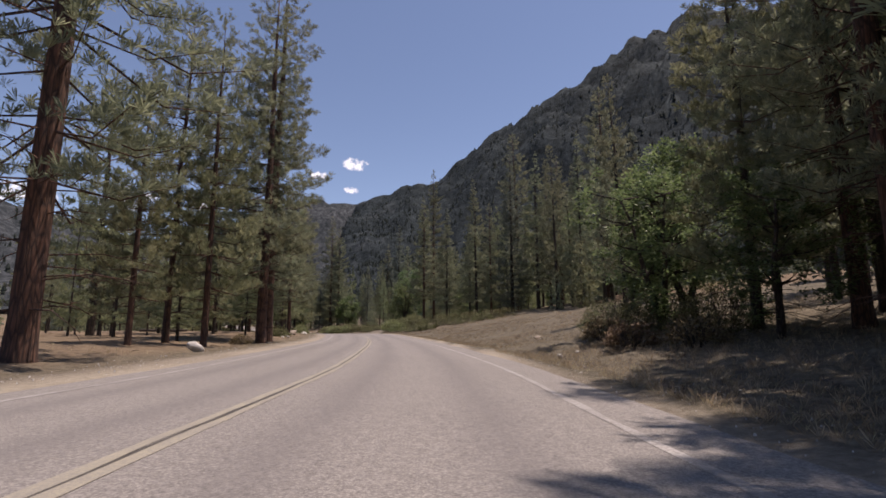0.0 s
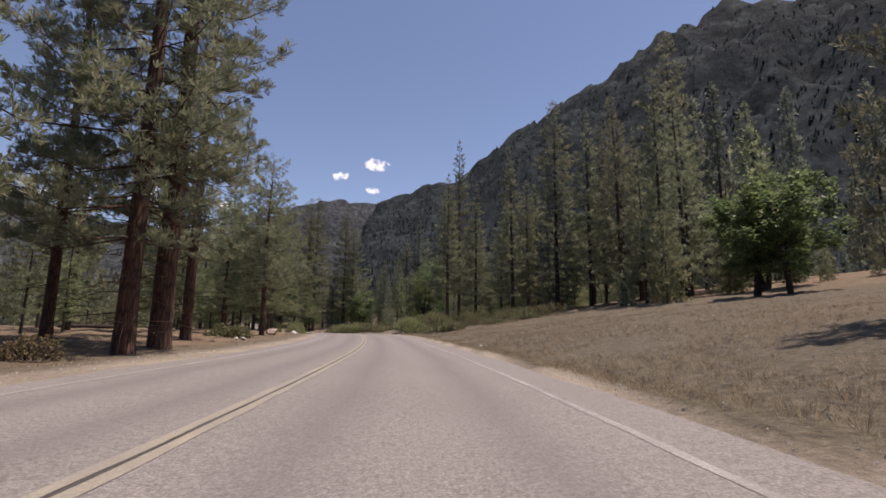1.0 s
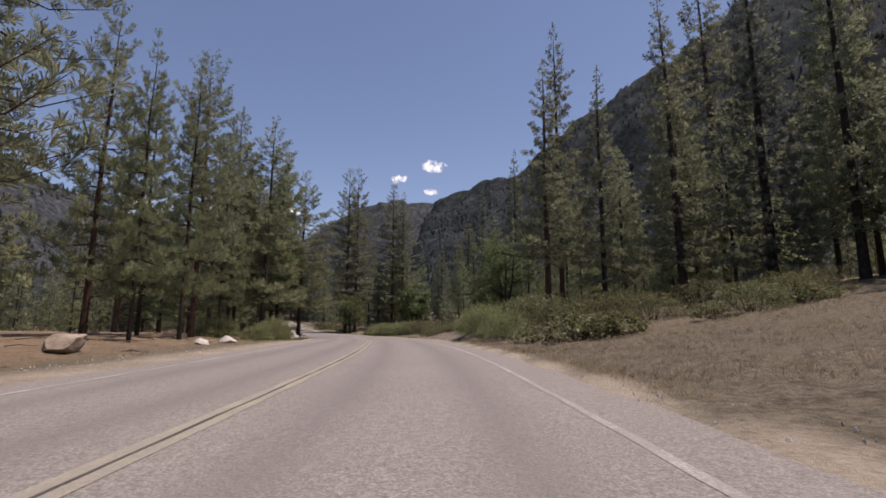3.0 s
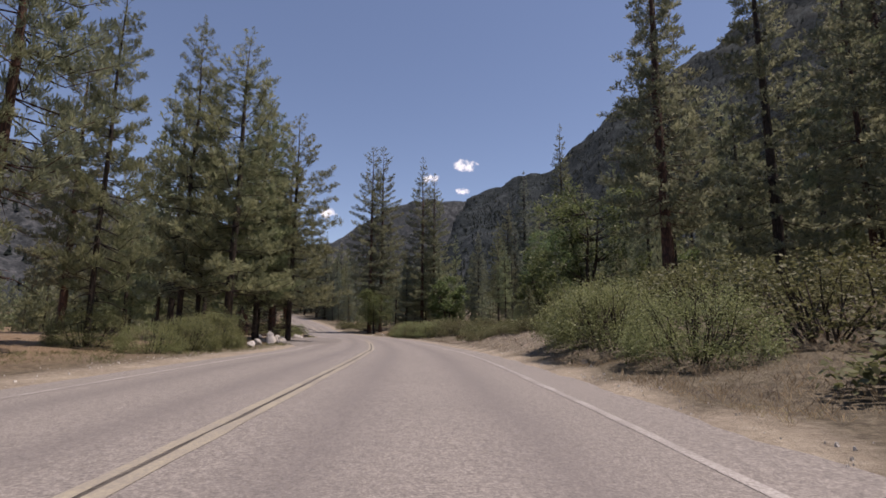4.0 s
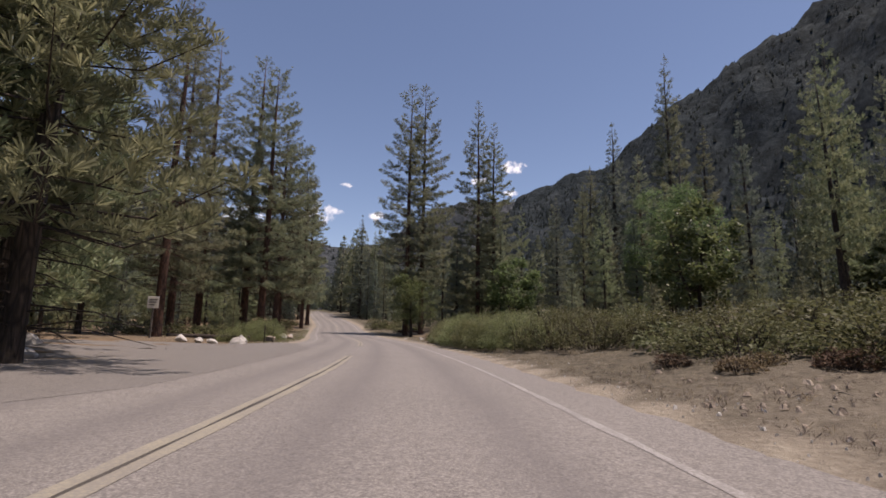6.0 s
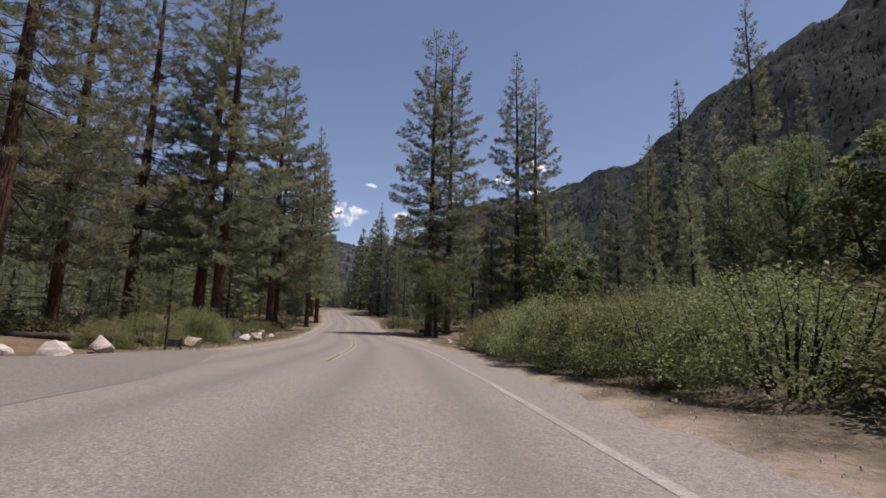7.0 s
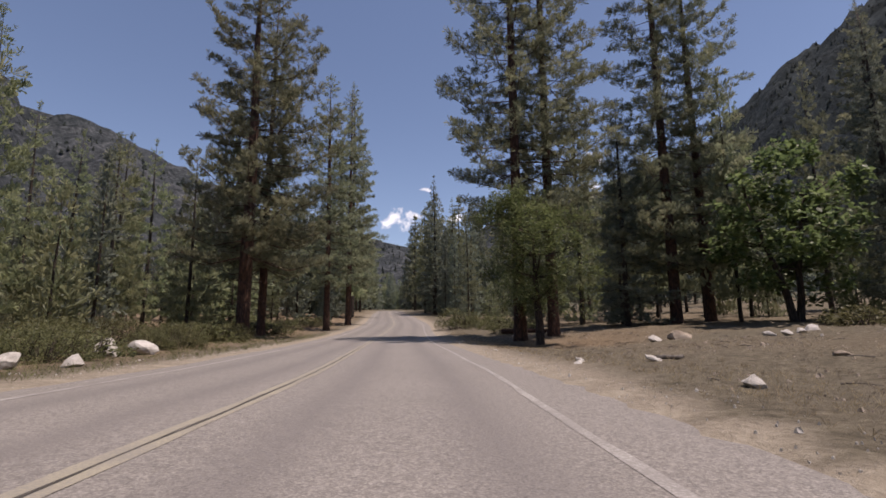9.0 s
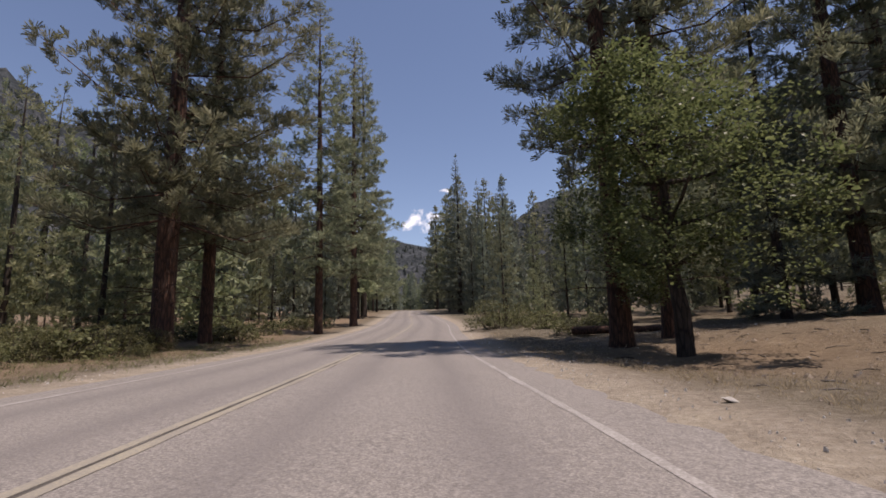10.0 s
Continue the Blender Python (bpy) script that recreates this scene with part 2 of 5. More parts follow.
BARK_GREY = bark_material("grey_dead_wood", (0.081, 0.072, 0.065), (0.234, 0.211, 0.189))
# needle tints carry some haze: blue raised, so the crowns look greyer
NEEDLE = leaf_material("pine_needles", (0.127, 0.149, 0.100), (0.231, 0.255, 0.165), (0.351, 0.362, 0.231), 0.5, 0.5)
NEEDLE_YOUNG = leaf_material("young_pine_needles", (0.134, 0.163, 0.095), (0.251, 0.283, 0.165), (0.372, 0.394, 0.231), 0.5, 0.5)
FIR = leaf_material("fir_needles", (0.105, 0.131, 0.111), (0.186, 0.219, 0.177), (0.284, 0.313, 0.238), 0.5, 0.48)
OAK = leaf_material("oak_leaves", (0.066, 0.100, 0.043), (0.130, 0.180, 0.076), (0.235, 0.296, 0.130), 0.42, 0.48)
MANZANITA = leaf_material("manzanita_leaves", (0.080, 0.086, 0.040), (0.168, 0.188, 0.084), (0.305, 0.330, 0.165), 0.42, 0.45)
# MANZANITA's tints at about 0.7: shade put into the lower and farther bushes
MANZANITA_SHADED = leaf_material("shaded_manzanita_leaves", (0.058, 0.060, 0.030), (0.118, 0.124, 0.058), (0.210, 0.214, 0.108), 0.5, 0.4)
DRY_LEAF = leaf_material("half_dry_leaves", (0.09, 0.065, 0.035), (0.15, 0.125, 0.06), (0.24, 0.215, 0.11), 0.5, 0.4)
RED_TWIG = leaf_material("reddish_dry_leaves", (0.075, 0.050, 0.034), (0.145, 0.100, 0.062), (0.22, 0.175, 0.10), 0.7, 0.25)
STRAW = leaf_material("dry_straw", (0.225, 0.178, 0.112), (0.380, 0.314, 0.206), (0.510, 0.440, 0.310), 0.8, 0.5)
WEED = leaf_material("dead_weeds", (0.095, 0.073, 0.060), (0.185, 0.152, 0.130), (0.300, 0.258, 0.222), 0.8, 0.4)
BRUSH_FAR = leaf_material("far_brush", (0.013, 0.019, 0.017), (0.024, 0.033, 0.028), (0.044, 0.053, 0.042), 0.9, 0.1)
GRANITE = rock_material("pale_granite", (0.252, 0.235, 0.214), (0.470, 0.449, 0.420), (0.638, 0.617, 0.588))
BROWNSTONE = rock_material("weathered_brown_rock", (0.159, 0.121, 0.094), (0.329, 0.272, 0.217), (0.477, 0.417, 0.353))

# ---------------------------------------------------------------- ground shape
# >>> shape
ROAD = [(-1.0, -60.0, 0.0), (-1.25, -25.0, 0.0), (-1.3, -8.0, 0.0), (-1.51, 3.3, 0.0), (-1.52, 11.8, 0.0), (-2.02, 20.4, 0.02), (-2.72, 29.1, 0.04),
        (-3.6, 37.5, 0.05), (-4.67, 45.7, 0.08), (-5.95, 54.1, 0.16), (-8.15, 66.0, 0.28), (-11.0, 77.6, 0.31), (-13.05, 85.0, 0.27), (-15.35, 92.2, 0.18),
        (-21.3, 108.0, 0.1), (-28.1, 123.2, 0.04), (-32.96, 133.0, 0.0), (-36.4, 139.1, -0.03), (-39.9, 145.2, -0.02), (-43.74, 151.4, 0.0),
        (-52.2, 165.1, 0.22), (-61.0, 180.2, 0.8), (-72.0, 199.0, 2.0), (-98.0, 238.0, 4.8), (-122.0, 275.0, 7.5), (-180.0, 365.0, 12.0), (-260.0, 480.0, 16.0)]


def spline(points, step=1.0):
    """Catmull-Rom through the points, about step apart."""
    out = []
    for i in range(len(points) - 1):
        p = [np.array(points[min(max(j, 0), len(points) - 1)], float) for j in (i - 1, i, i + 1, i + 2)]
        n = max(2, int(np.linalg.norm(p[2] - p[1]) / step))
        for k in range(n):
            u = k / n
            out.append(0.5 * (2 * p[1] + (p[2] - p[0]) * u + (2 * p[0] - 5 * p[1] + 4 * p[2] - p[3]) * u * u + (3 * p[1] - p[0] - 3 * p[2] + p[3]) * u ** 3))
    out.append(np.array(points[-1], float))
    return np.array(out)


LINE = spline(ROAD, 1.0)
LINE_WAY = np.gradient(LINE[:, :2], axis=0)
LINE_WAY /= np.linalg.norm(LINE_WAY, axis=1)[:, None]
LINE_S = np.r_[0, np.cumsum(np.linalg.norm(np.diff(LINE[:, :2], axis=0), axis=1))]
S0 = float(LINE_S[np.argmin(abs(LINE[:, 1] - 3.3))])


def road_place(x, y):
    """Distance along the road from the start, distance to its right, the road's height there."""
    x, y = np.atleast_1d(np.asarray(x, float)), np.atleast_1d(np.asarray(y, float))
    s, d, z = np.empty(len(x)), np.empty(len(x)), np.empty(len(x))
    for a in range(0, len(x), 4000):
        q = np.stack([x[a:a + 4000], y[a:a + 4000]], 1)
        i = np.argmin(((q[:, None] - LINE[None, :, :2]) ** 2).sum(2), axis=1)
        rel = q - LINE[i, :2]
        w = LINE_WAY[i]
        s[a:a + 4000] = LINE_S[i] - S0 + (rel * w).sum(1)
        d[a:a + 4000] = rel[:, 0] * w[:, 1] - rel[:, 1] * w[:, 0]
        z[a:a + 4000] = np.interp(LINE_S[i] + (rel * w).sum(1), LINE_S, LINE[:, 2])
    return s, d, z


def smooth(a, b, v):
    u = np.clip((v - a) / (b - a), 0, 1)
    return u * u * (3 - 2 * u)


def lumps(x, y, size):
    return np.sin(x / size + 1.7 * np.sin(y / size * 0.7)) * np.sin(y / size * 1.1 + 1.3 * np.sin(x / size * 0.6))


OAK_S = float(road_place(-41.16, 166.45)[0][0])


def ground(x, y):
    """Height of the ground (under the road it dips)."""
    s, d, z = road_place(x, y)
    x, y = np.atleast_1d(np.asarray(x, float)), np.atleast_1d(np.asarray(y, float))
    slope = 0.145 - 0.05 * smooth(75, 110, s) - 0.045 * smooth(115, 150, s)
    r = np.clip(d - 6.0, 0, None)
    right = slope * np.minimum(r, 70) + 0.04 * np.clip(r - 70, 0, 400) + (0.42 + 0.10 * lumps(x, y, 1.1)) * smooth(5.0, 7.4, d) * smooth(70, 85, s) * (1 - smooth(92, 101, s))
    l = np.clip(-d - 6.5, 0, None)
    left = 0.2 * smooth(0, 6, l) + 0.012 * np.minimum(l, 120)
    hollow = -0.45 * np.exp(-((s - OAK_S) / 7.0) ** 2) * smooth(5.2, 9.5, d) * (1 - smooth(12.5, 17, d))
    rough_ = 0.05 * lumps(x, y, 1.9) + 0.12 * lumps(x + 9, y - 4, 7.0)
    away = smooth(5.0, 9.0, abs(d))
    dip = -0.10 * (1 - smooth(4.2, 5.2, abs(d)))
    return z * (1 - smooth(150, 600, abs(d))) + right + left + rough_ * away + dip + hollow
# <<< shape


# ---------------------------------------------------------------- mesh helpers
def mesh_object(name, verts, faces, mats, parent=None, label="", smoothed=False, which=None):
    me = bpy.data.meshes.new(name)
    me.from_pydata([tuple(v) for v in verts], [], faces)
    for m in (mats if isinstance(mats, (list, tuple)) else [mats]):
        me.materials.append(m)
    if which is not None:
        me.polygons.foreach_set("material_index", which)
    if smoothed:
        me.polygons.foreach_set("use_smooth", [True] * len(me.polygons))
    me.update()
    ob = new(name, me)
    if parent is not None:
        ob.parent = parent
    if label:
        tagged(ob, label)
    return ob


def float_attribute(ob, name, values):
    at = ob.data.attributes.new(name, "FLOAT", "POINT")
    at.data.foreach_set("value", np.asarray(values, np.float32))


def grid_faces(rows, cols):
    f = []
    for i in range(rows - 1):
        for j in range(cols - 1):
            a = i * cols + j
            f.append((a, a + 1, a + cols + 1, a + cols))
    return f


def height(x, y):
    return float(ground([x], [y])[0])


# ---------------------------------------------------------------- ground, road
def spaced(lo, hi, step, reach, grow=1.25):
    mid = list(np.arange(lo, hi + 1e-6, step))
    a, b, k, out_a, out_b = lo, hi, step, [], []
    while b < reach:
        k *= grow
        a, b = a - k, b + k
        out_a.append(a)
        out_b.append(b)
    return np.array(out_a[::-1] + mid + out_b)


def build_ground():
    xs, ys = spaced(-100, 40, 0.7, 3500), spaced(-12, 215, 0.7, 3800)
    gx, gy = np.meshgrid(xs, ys)
    x, y = gx.ravel(), gy.ravel()
    s, d, z = road_place(x, y)
    h = ground(x, y)
    rng = np.random.RandomState(2)
    h = h + rng.normal(0, 0.04, len(h)) * smooth(5.0, 6.5, abs(d)) * (np.hypot(x + 20, y - 90) < 150)
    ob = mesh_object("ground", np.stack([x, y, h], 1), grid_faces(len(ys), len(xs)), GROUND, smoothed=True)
    w = 0.6 * lumps(x, y, 3.1)
    wide = np.where(d > 0, 0.5 + 1.7 * smooth(142, 150, s), 1.4)
    verge = 1 - smooth(0.35, wide + 0.25 * w, abs(d) - 4.6)
    bank = 0.4 * smooth(4.5, 6, d) * (1 - smooth(10, 13, d + 2 * w)) * smooth(76, 82, s) * (1 - smooth(100, 106, s))
    float_attribute(ob, "verge", np.clip(np.maximum(verge, bank), 0, 1))
    sand = smooth(4.3, 4.7, abs(d)) * (1 - smooth(4.75, 5.1 + 0.3 * w, abs(d))) * 0.8
    float_attribute(ob, "sand", sand)
    duff_shade = np.maximum(smooth(-5.2, -9, d), smooth(30, 45, d) * (s < 110)) * 0.9
    duff_shade = np.maximum(duff_shade, smooth(8, 14, d) * smooth(120, 150, s) * 0.15)
    # leaf litter under the oak, with the oak's shade painted in as well
    duff_shade = np.maximum(duff_shade, 0.8 * np.exp(-(((x + 39.5) / 6.0) ** 2 + ((y - 166.0) / 6.0) ** 2)))
    float_attribute(ob, "duff_shade", np.clip(duff_shade + 0.25 * lumps(x, y, 6.0) * (abs(d) > 9), 0, 1))
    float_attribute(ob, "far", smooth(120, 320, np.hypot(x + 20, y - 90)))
    tagged(ob, "dry tan meadow grass with sandy verges and pine litter", "ground", kind="structure")
    return ob


def strip(name, d0, d1, lift, mat, s0, s1, across=2, ragged=0.0, seed=0, step=1.0):
    """A ribbon along the road, from d0 to d1 right of the middle, between two distances."""
    n = max(3, int((s1 - s0) / step))
    ss = np.linspace(s0, s1, n) + S0
    cx, cy, cz = (np.interp(ss, LINE_S, LINE[:, k]) for k in range(3))
    wx, wy = np.interp(ss, LINE_S, LINE_WAY[:, 0]), np.interp(ss, LINE_S, LINE_WAY[:, 1])
    rng = np.random.RandomState(seed)
    ja, jb = rng.normal(0, 1, n), rng.normal(0, 1, n)
    ja, jb = (np.convolve(j, [0.25, 0.5, 0.25], "same") * ragged for j in (ja, jb))
    verts = np.empty((n, across, 3))
    for k in range(across):
        u = k / (across - 1)
        d = (d0 + ja) * (1 - u) + (d1 + jb) * u
        verts[:, k, 0], verts[:, k, 1] = cx + d * wy, cy - d * wx
        verts[:, k, 2] = cz - 0.012 * abs(d) + lift
    return verts.reshape(-1, 3), grid_faces(n, across)


def build_road():
    v, f = strip("road", -4.45, 4.7, 0.0, ASPHALT, -45, 420, 33, 0.07, 3, 0.8)
    n = len(v) // 33
    ob = mesh_object("road", v, f, ASPHALT, smoothed=True)
    d = np.tile(np.linspace(-4.45, 4.7, 33), n)
    track = sum(np.exp(-((d - c) / 0.34) ** 2) for c in (-2.75, -1.0, 0.95, 2.7))
    float_attribute(ob, "track", np.clip(track, 0, 1))
    tagged(ob, "weathered grey asphalt two-lane road", "road", kind="structure")
    return ob


def build_apron():
    """The mouth of the side road, paved, on the road's left."""
    pts = []
    for s, w in ((96, 0.2), (99, 1.2), (103, 4.0), (107, 8.5), (111, 10.0), (115, 9.5), (119, 6.0), (123, 2.6), (127, 0.9), (130, 0.2)):
        pts.append((s, w))
    cols = 14
    verts = []
    for s, w in pts:
        cx, cy, cz = (np.interp(s + S0, LINE_S, LINE[:, k]) for k in range(3))
        wx, wy = np.interp(s + S0, LINE_S, LINE_WAY[:, 0]), np.interp(s + S0, LINE_S, LINE_WAY[:, 1])
        reach = 2.2 * min(1.0, w / 4.0)       # the newer paving laps over the lane
        for k in range(cols):
            d = -4.40 + reach - (w + reach) * k / (cols - 1)
            x, y = cx + d * wy, cy - d * wx
            flat = cz - 0.012 * abs(d) + 0.004
            verts.append((x, y, flat if d > -4.45 else max(cz - 0.053, height(x, y) + 0.05 * min(1, w))))
    ob = mesh_object("side_road", verts, grid_faces(len(pts), cols), ASPHALT_SIDE, smoothed=True)
    tagged(ob, "grey asphalt mouth of a side road", "road", kind="structure")


EDGE_LINE = [(0, 3.86), (9, 3.84), (17, 3.79), (26, 3.70), (34.5, 3.66), (43, 3.65), (51.5, 3.70), (76, 3.77), (85, 3.79), (92, 3.71), (110, 3.60), (122, 3.50), (137, 3.46), (145, 3.57), (151, 3.72), (158, 3.82), (175, 3.78)]
CENTRE_LINE = [(0, -0.08), (52, -0.07), (72, 0.0), (120, 0.0), (146, -0.03), (158, -0.12), (200, -0.1)]


def build_lines():
    def line(name, label, d, wide, mat, s0, s1, lift=0.004, seed=1):
        if not isinstance(d, float):
            n = max(3, int((s1 - s0) / 0.35))
            d = np.interp(np.linspace(s0, s1, n), [p[0] for p in d], [p[1] for p in d])
        v, f = strip(name, d - wide / 2, d + wide / 2, lift, mat, s0, s1, 2, 0.014, seed, 0.35)
        tagged(mesh_object(name, v, f, mat), label, "road marking", kind="structure")
    line("white_edge_line", "worn white edge line along the shoulder", EDGE_LINE, 0.115, WHITE, -45, 420)
    line("white_edge_line", "worn white edge line on the far lane", -3.62, 0.13, WHITE, -45, 97, seed=2)
    line("white_edge_line", "worn white edge line on the far lane", -3.62, 0.13, WHITE, 129.5, 420, seed=3)
    for a, b in ((-45, GAP[0]), (GAP[1], 420)):
        for name, label, off, wide, mat, lift, seed in (("yellow_line", "faded yellow centre line", -0.083, 0.115, YELLOW, 0.004, 4), ("yellow_line", "faded yellow centre line", 0.083, 0.115, YELLOW, 0.004, 5),
                                                        ("centre_joint", "dark joint between the yellow lines", 0.0, 0.05, SEAM, 0.003, 6)):
            line(name, label, [(p, q + off) for p, q in CENTRE_LINE], wide, mat, a, b, lift, seed)


CRACK_S = 43.2


def crack(points, seed, wide=0.03):
    """A dark, sealed crack wandering over the asphalt."""
    rng = np.random.RandomState(seed)
    pts = spline([(s, d, 0.0) for s, d in points], 0.12)
    jit = np.convolve(rng.normal(0, 0.05, len(pts)), [0.3, 0.4, 0.3], "same")
    verts = []
    for (s, d, _), j in zip(pts, jit):
        cx, cy, cz = (np.interp(s + S0, LINE_S, LINE[:, k]) for k in range(3))
        wx, wy = np.interp(s + S0, LINE_S, LINE_WAY[:, 0]), np.interp(s + S0, LINE_S, LINE_WAY[:, 1])
        w = wide * rng.uniform(0.3, 1.0)
        for q in (d + j - w / 2, d + j + w / 2):
            verts.append((cx + q * wy + 0.3 * w * wx, cy - q * wx + 0.3 * w * wy, cz - 0.012 * abs(q) + 0.003))
    tagged(mesh_object("road_crack", verts, grid_faces(len(pts), 2), SEAM), "thin dark sealed crack in the asphalt", "road crack", kind="structure")


GAP = (112.4, 124.2)   # where the side road's mouth breaks the yellow lines
build_ground()
build_road()
build_apron()
build_lines()
crack([(CRACK_S, -2.4), (CRACK_S + 0.9, -1.5), (CRACK_S + 1.9, -1.35), (CRACK_S + 2.8, -0.6)], 1, 0.022)
crack([(33.5, -3.0), (34.5, -1.6), (34.9, -0.4)], 2)
crack([(126.5, -4.2), (127.0, -2.6), (128.4, -1.2)], 5)


# ---------------------------------------------------------------- mountains
def ridge(name, label, profile, near, far, seed, rise=0.15, bare=0.0, steps=150, rows=46, centre=(-15.0, 80.0), fan=0.0, crag=0.0):
    """A mountainside: profile gives bearing (right of +y) and the crest's elevation, both in degrees."""
    rng = np.random.RandomState(seed)
    b = np.linspace(profile[0][0], profile[-1][0], steps)
    el = np.interp(b, [p[0] for p in profile], [p[1] for p in profile])
    verts, steep = [], []
    for i in range(rows):
        u = i / (rows - 1)
        r = near + (far - near) * u
        for j in range(steps):
            top = math.tan(radians(el[j])) * far
            a = radians(b[j] - (1 - u) * fan * (1 - j / steps))
            x, y = centre[0] + math.sin(a) * r, centre[1] + math.cos(a) * r
            q = Vector((x / 210.0, y / 210.0, seed))
            gully = noise.fractal(q, 1.0, 2.0, 5) * 0.21 + (0.5 - abs(noise.noise(q * 0.7))) * 0.10
            fine = noise.fractal(q * 5.0, 0.8, 2.1, 6) * 0.045
            k = rise * u + (1 - rise) * u ** 1.6
            z = top * (k + (gully * (1 - u) * u * 4 + fine) * (0.35 + 0.65 * u)) - 6.0 * (1 - u)
            if i == rows - 1:
                z = top * (1 + fine * 0.7)
            verts.append((x, y, z))
            steep.append(bare + 2.0 * max(0.0, gully) + crag * math.exp(-((b[j] + 5.5) / 5.0) ** 2))
    # the far side falls away
    for j in range(steps):
        a = radians(b[j])
        verts.append((centre[0] + math.sin(a) * far * 1.5, centre[1] + math.cos(a) * far * 1.5, -20.0))
        steep.append(bare)
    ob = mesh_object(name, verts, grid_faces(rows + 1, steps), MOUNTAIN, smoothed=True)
    float_attribute(ob, "bare", steep)
    tagged(ob, label, "mountain", kind="structure")
    return ob


RIDGE_R = [(-11.0, 1.0), (-9.6, 6.0), (-9.0, 12.4), (-8.6, 14.8), (-6.2, 16.0), (-2.5, 17.4), (-0.4, 18.1), (2.0, 17.9), (2.8, 18.6), (6.2, 21.4), (9.7, 23.7), (17.5, 27.3), (24, 30.2), (28, 31.8), (35, 32.6), (50, 30), (80, 26), (110, 20)]
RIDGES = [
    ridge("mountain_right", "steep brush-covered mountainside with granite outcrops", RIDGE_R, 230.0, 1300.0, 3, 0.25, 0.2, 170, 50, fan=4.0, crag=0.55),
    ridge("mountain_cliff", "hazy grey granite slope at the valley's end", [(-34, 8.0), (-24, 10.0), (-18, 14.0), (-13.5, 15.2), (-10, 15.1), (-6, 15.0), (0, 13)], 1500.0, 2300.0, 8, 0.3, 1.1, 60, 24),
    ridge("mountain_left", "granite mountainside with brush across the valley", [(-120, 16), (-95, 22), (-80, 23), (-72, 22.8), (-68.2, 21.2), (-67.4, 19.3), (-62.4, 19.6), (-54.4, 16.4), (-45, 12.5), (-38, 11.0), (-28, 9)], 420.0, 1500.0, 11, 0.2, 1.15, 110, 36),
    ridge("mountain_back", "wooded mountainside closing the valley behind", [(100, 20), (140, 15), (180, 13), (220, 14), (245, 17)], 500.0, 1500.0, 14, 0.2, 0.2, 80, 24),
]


# ---------------------------------------------------------------- foliage builders
def unit(rng, n):
    v = rng.normal(0, 1, (n, 3))
    return v / np.linalg.norm(v, axis=1)[:, None]


def tuft_mesh(rng, centres, ways, sizes, blades, wide=0.2, spread=1.0, droop=0.0):
    """Brushes of needles: blades that meet at a middle point and widen outwards."""
    n = len(centres)
    c = np.repeat(centres, blades, 0)
    w = np.repeat(ways, blades, 0) + spread * unit(rng, n * blades)
    w[:, 2] -= droop
    w /= np.linalg.norm(w, axis=1)[:, None]
    ln = np.repeat(sizes, blades) * rng.uniform(0.65, 1.15, n * blades)
    side = np.cross(w, unit(rng, n * blades))
    side /= np.linalg.norm(side, axis=1)[:, None] + 1e-9
    a = c + w * ln[:, None] + side * (ln * wide)[:, None] * 0.5
    b = c + w * (ln * rng.uniform(0.8, 1.0, n * blades))[:, None] - side * (ln * wide)[:, None] * 0.5
    verts = np.concatenate([centres, a, b])
    m = n * blades
    i0 = np.repeat(np.arange(n), blades)
    faces = np.stack([i0, n + np.arange(m), n + m + np.arange(m)], 1)
    return verts, faces


def leaf_mesh(rng, centres, sizes, leaves, radius, flat=0.5):
    """Clumps of broad leaves: little bent diamonds round a middle, joined by their stalks."""
    n = len(centres)
    m = n * leaves
    c = np.repeat(centres, leaves, 0)
    off = unit(rng, m) * (rng.uniform(0.2, 1.0, m) ** 0.6)[:, None] * np.repeat(radius, leaves)[:, None]
    off[:, 2] *= 0.75
    p = c + off
    w = off / (np.linalg.norm(off, axis=1)[:, None] + 1e-9) + 0.8 * unit(rng, m)
    w[:, 2] *= flat
    w /= np.linalg.norm(w, axis=1)[:, None] + 1e-9
    side = np.cross(w, unit(rng, m) * 0.6 + np.array([0, 0, 1.0]))
    side /= np.linalg.norm(side, axis=1)[:, None] + 1e-9
    ln = np.repeat(sizes, leaves) * rng.uniform(0.7, 1.3, m)
    a = p + w * ln[:, None]
    l = p + w * (ln * 0.5)[:, None] + side * (ln * 0.33)[:, None]
    r = p + w * (ln * 0.5)[:, None] - side * (ln * 0.33)[:, None]
    l[:, 2] += ln * 0.1
    verts = np.concatenate([p, l, a, r])
    k = np.arange(m)
    faces = np.stack([k, m + k, 2 * m + k, 3 * m + k], 1)
    return verts, faces


def tube(path, radii, sides=7, wob=0.0, rng=None):
    """A tapered limb along a path."""
    path = np.asarray(path, float)
    verts, faces = [], []
    n = len(path)
    for i in range(n):
        w = path[min(i + 1, n - 1)] - path[max(i - 1, 0)]
        w /= np.linalg.norm(w) + 1e-9
        u = np.cross(w, (0.31, 0.95, 0.1) if abs(w[2]) > 0.5 else (0, 0, 1.0))
        u /= np.linalg.norm(u) + 1e-9
        q = np.cross(w, u)
        for k in range(sides):
            a = 2 * math.pi * k / sides
            r = radii[i] * (1 + (wob * rng.uniform(-1, 1) if rng is not None else 0))
            verts.append(path[i] + r * (math.cos(a) * u + math.sin(a) * q))
    for i in range(n - 1):
        for k in range(sides):
            faces.append((i * sides + k, i * sides + (k + 1) % sides, (i + 1) * sides + (k + 1) % sides, (i + 1) * sides + k))
    faces.append(tuple(range((n - 1) * sides, n * sides)))
    return verts, faces


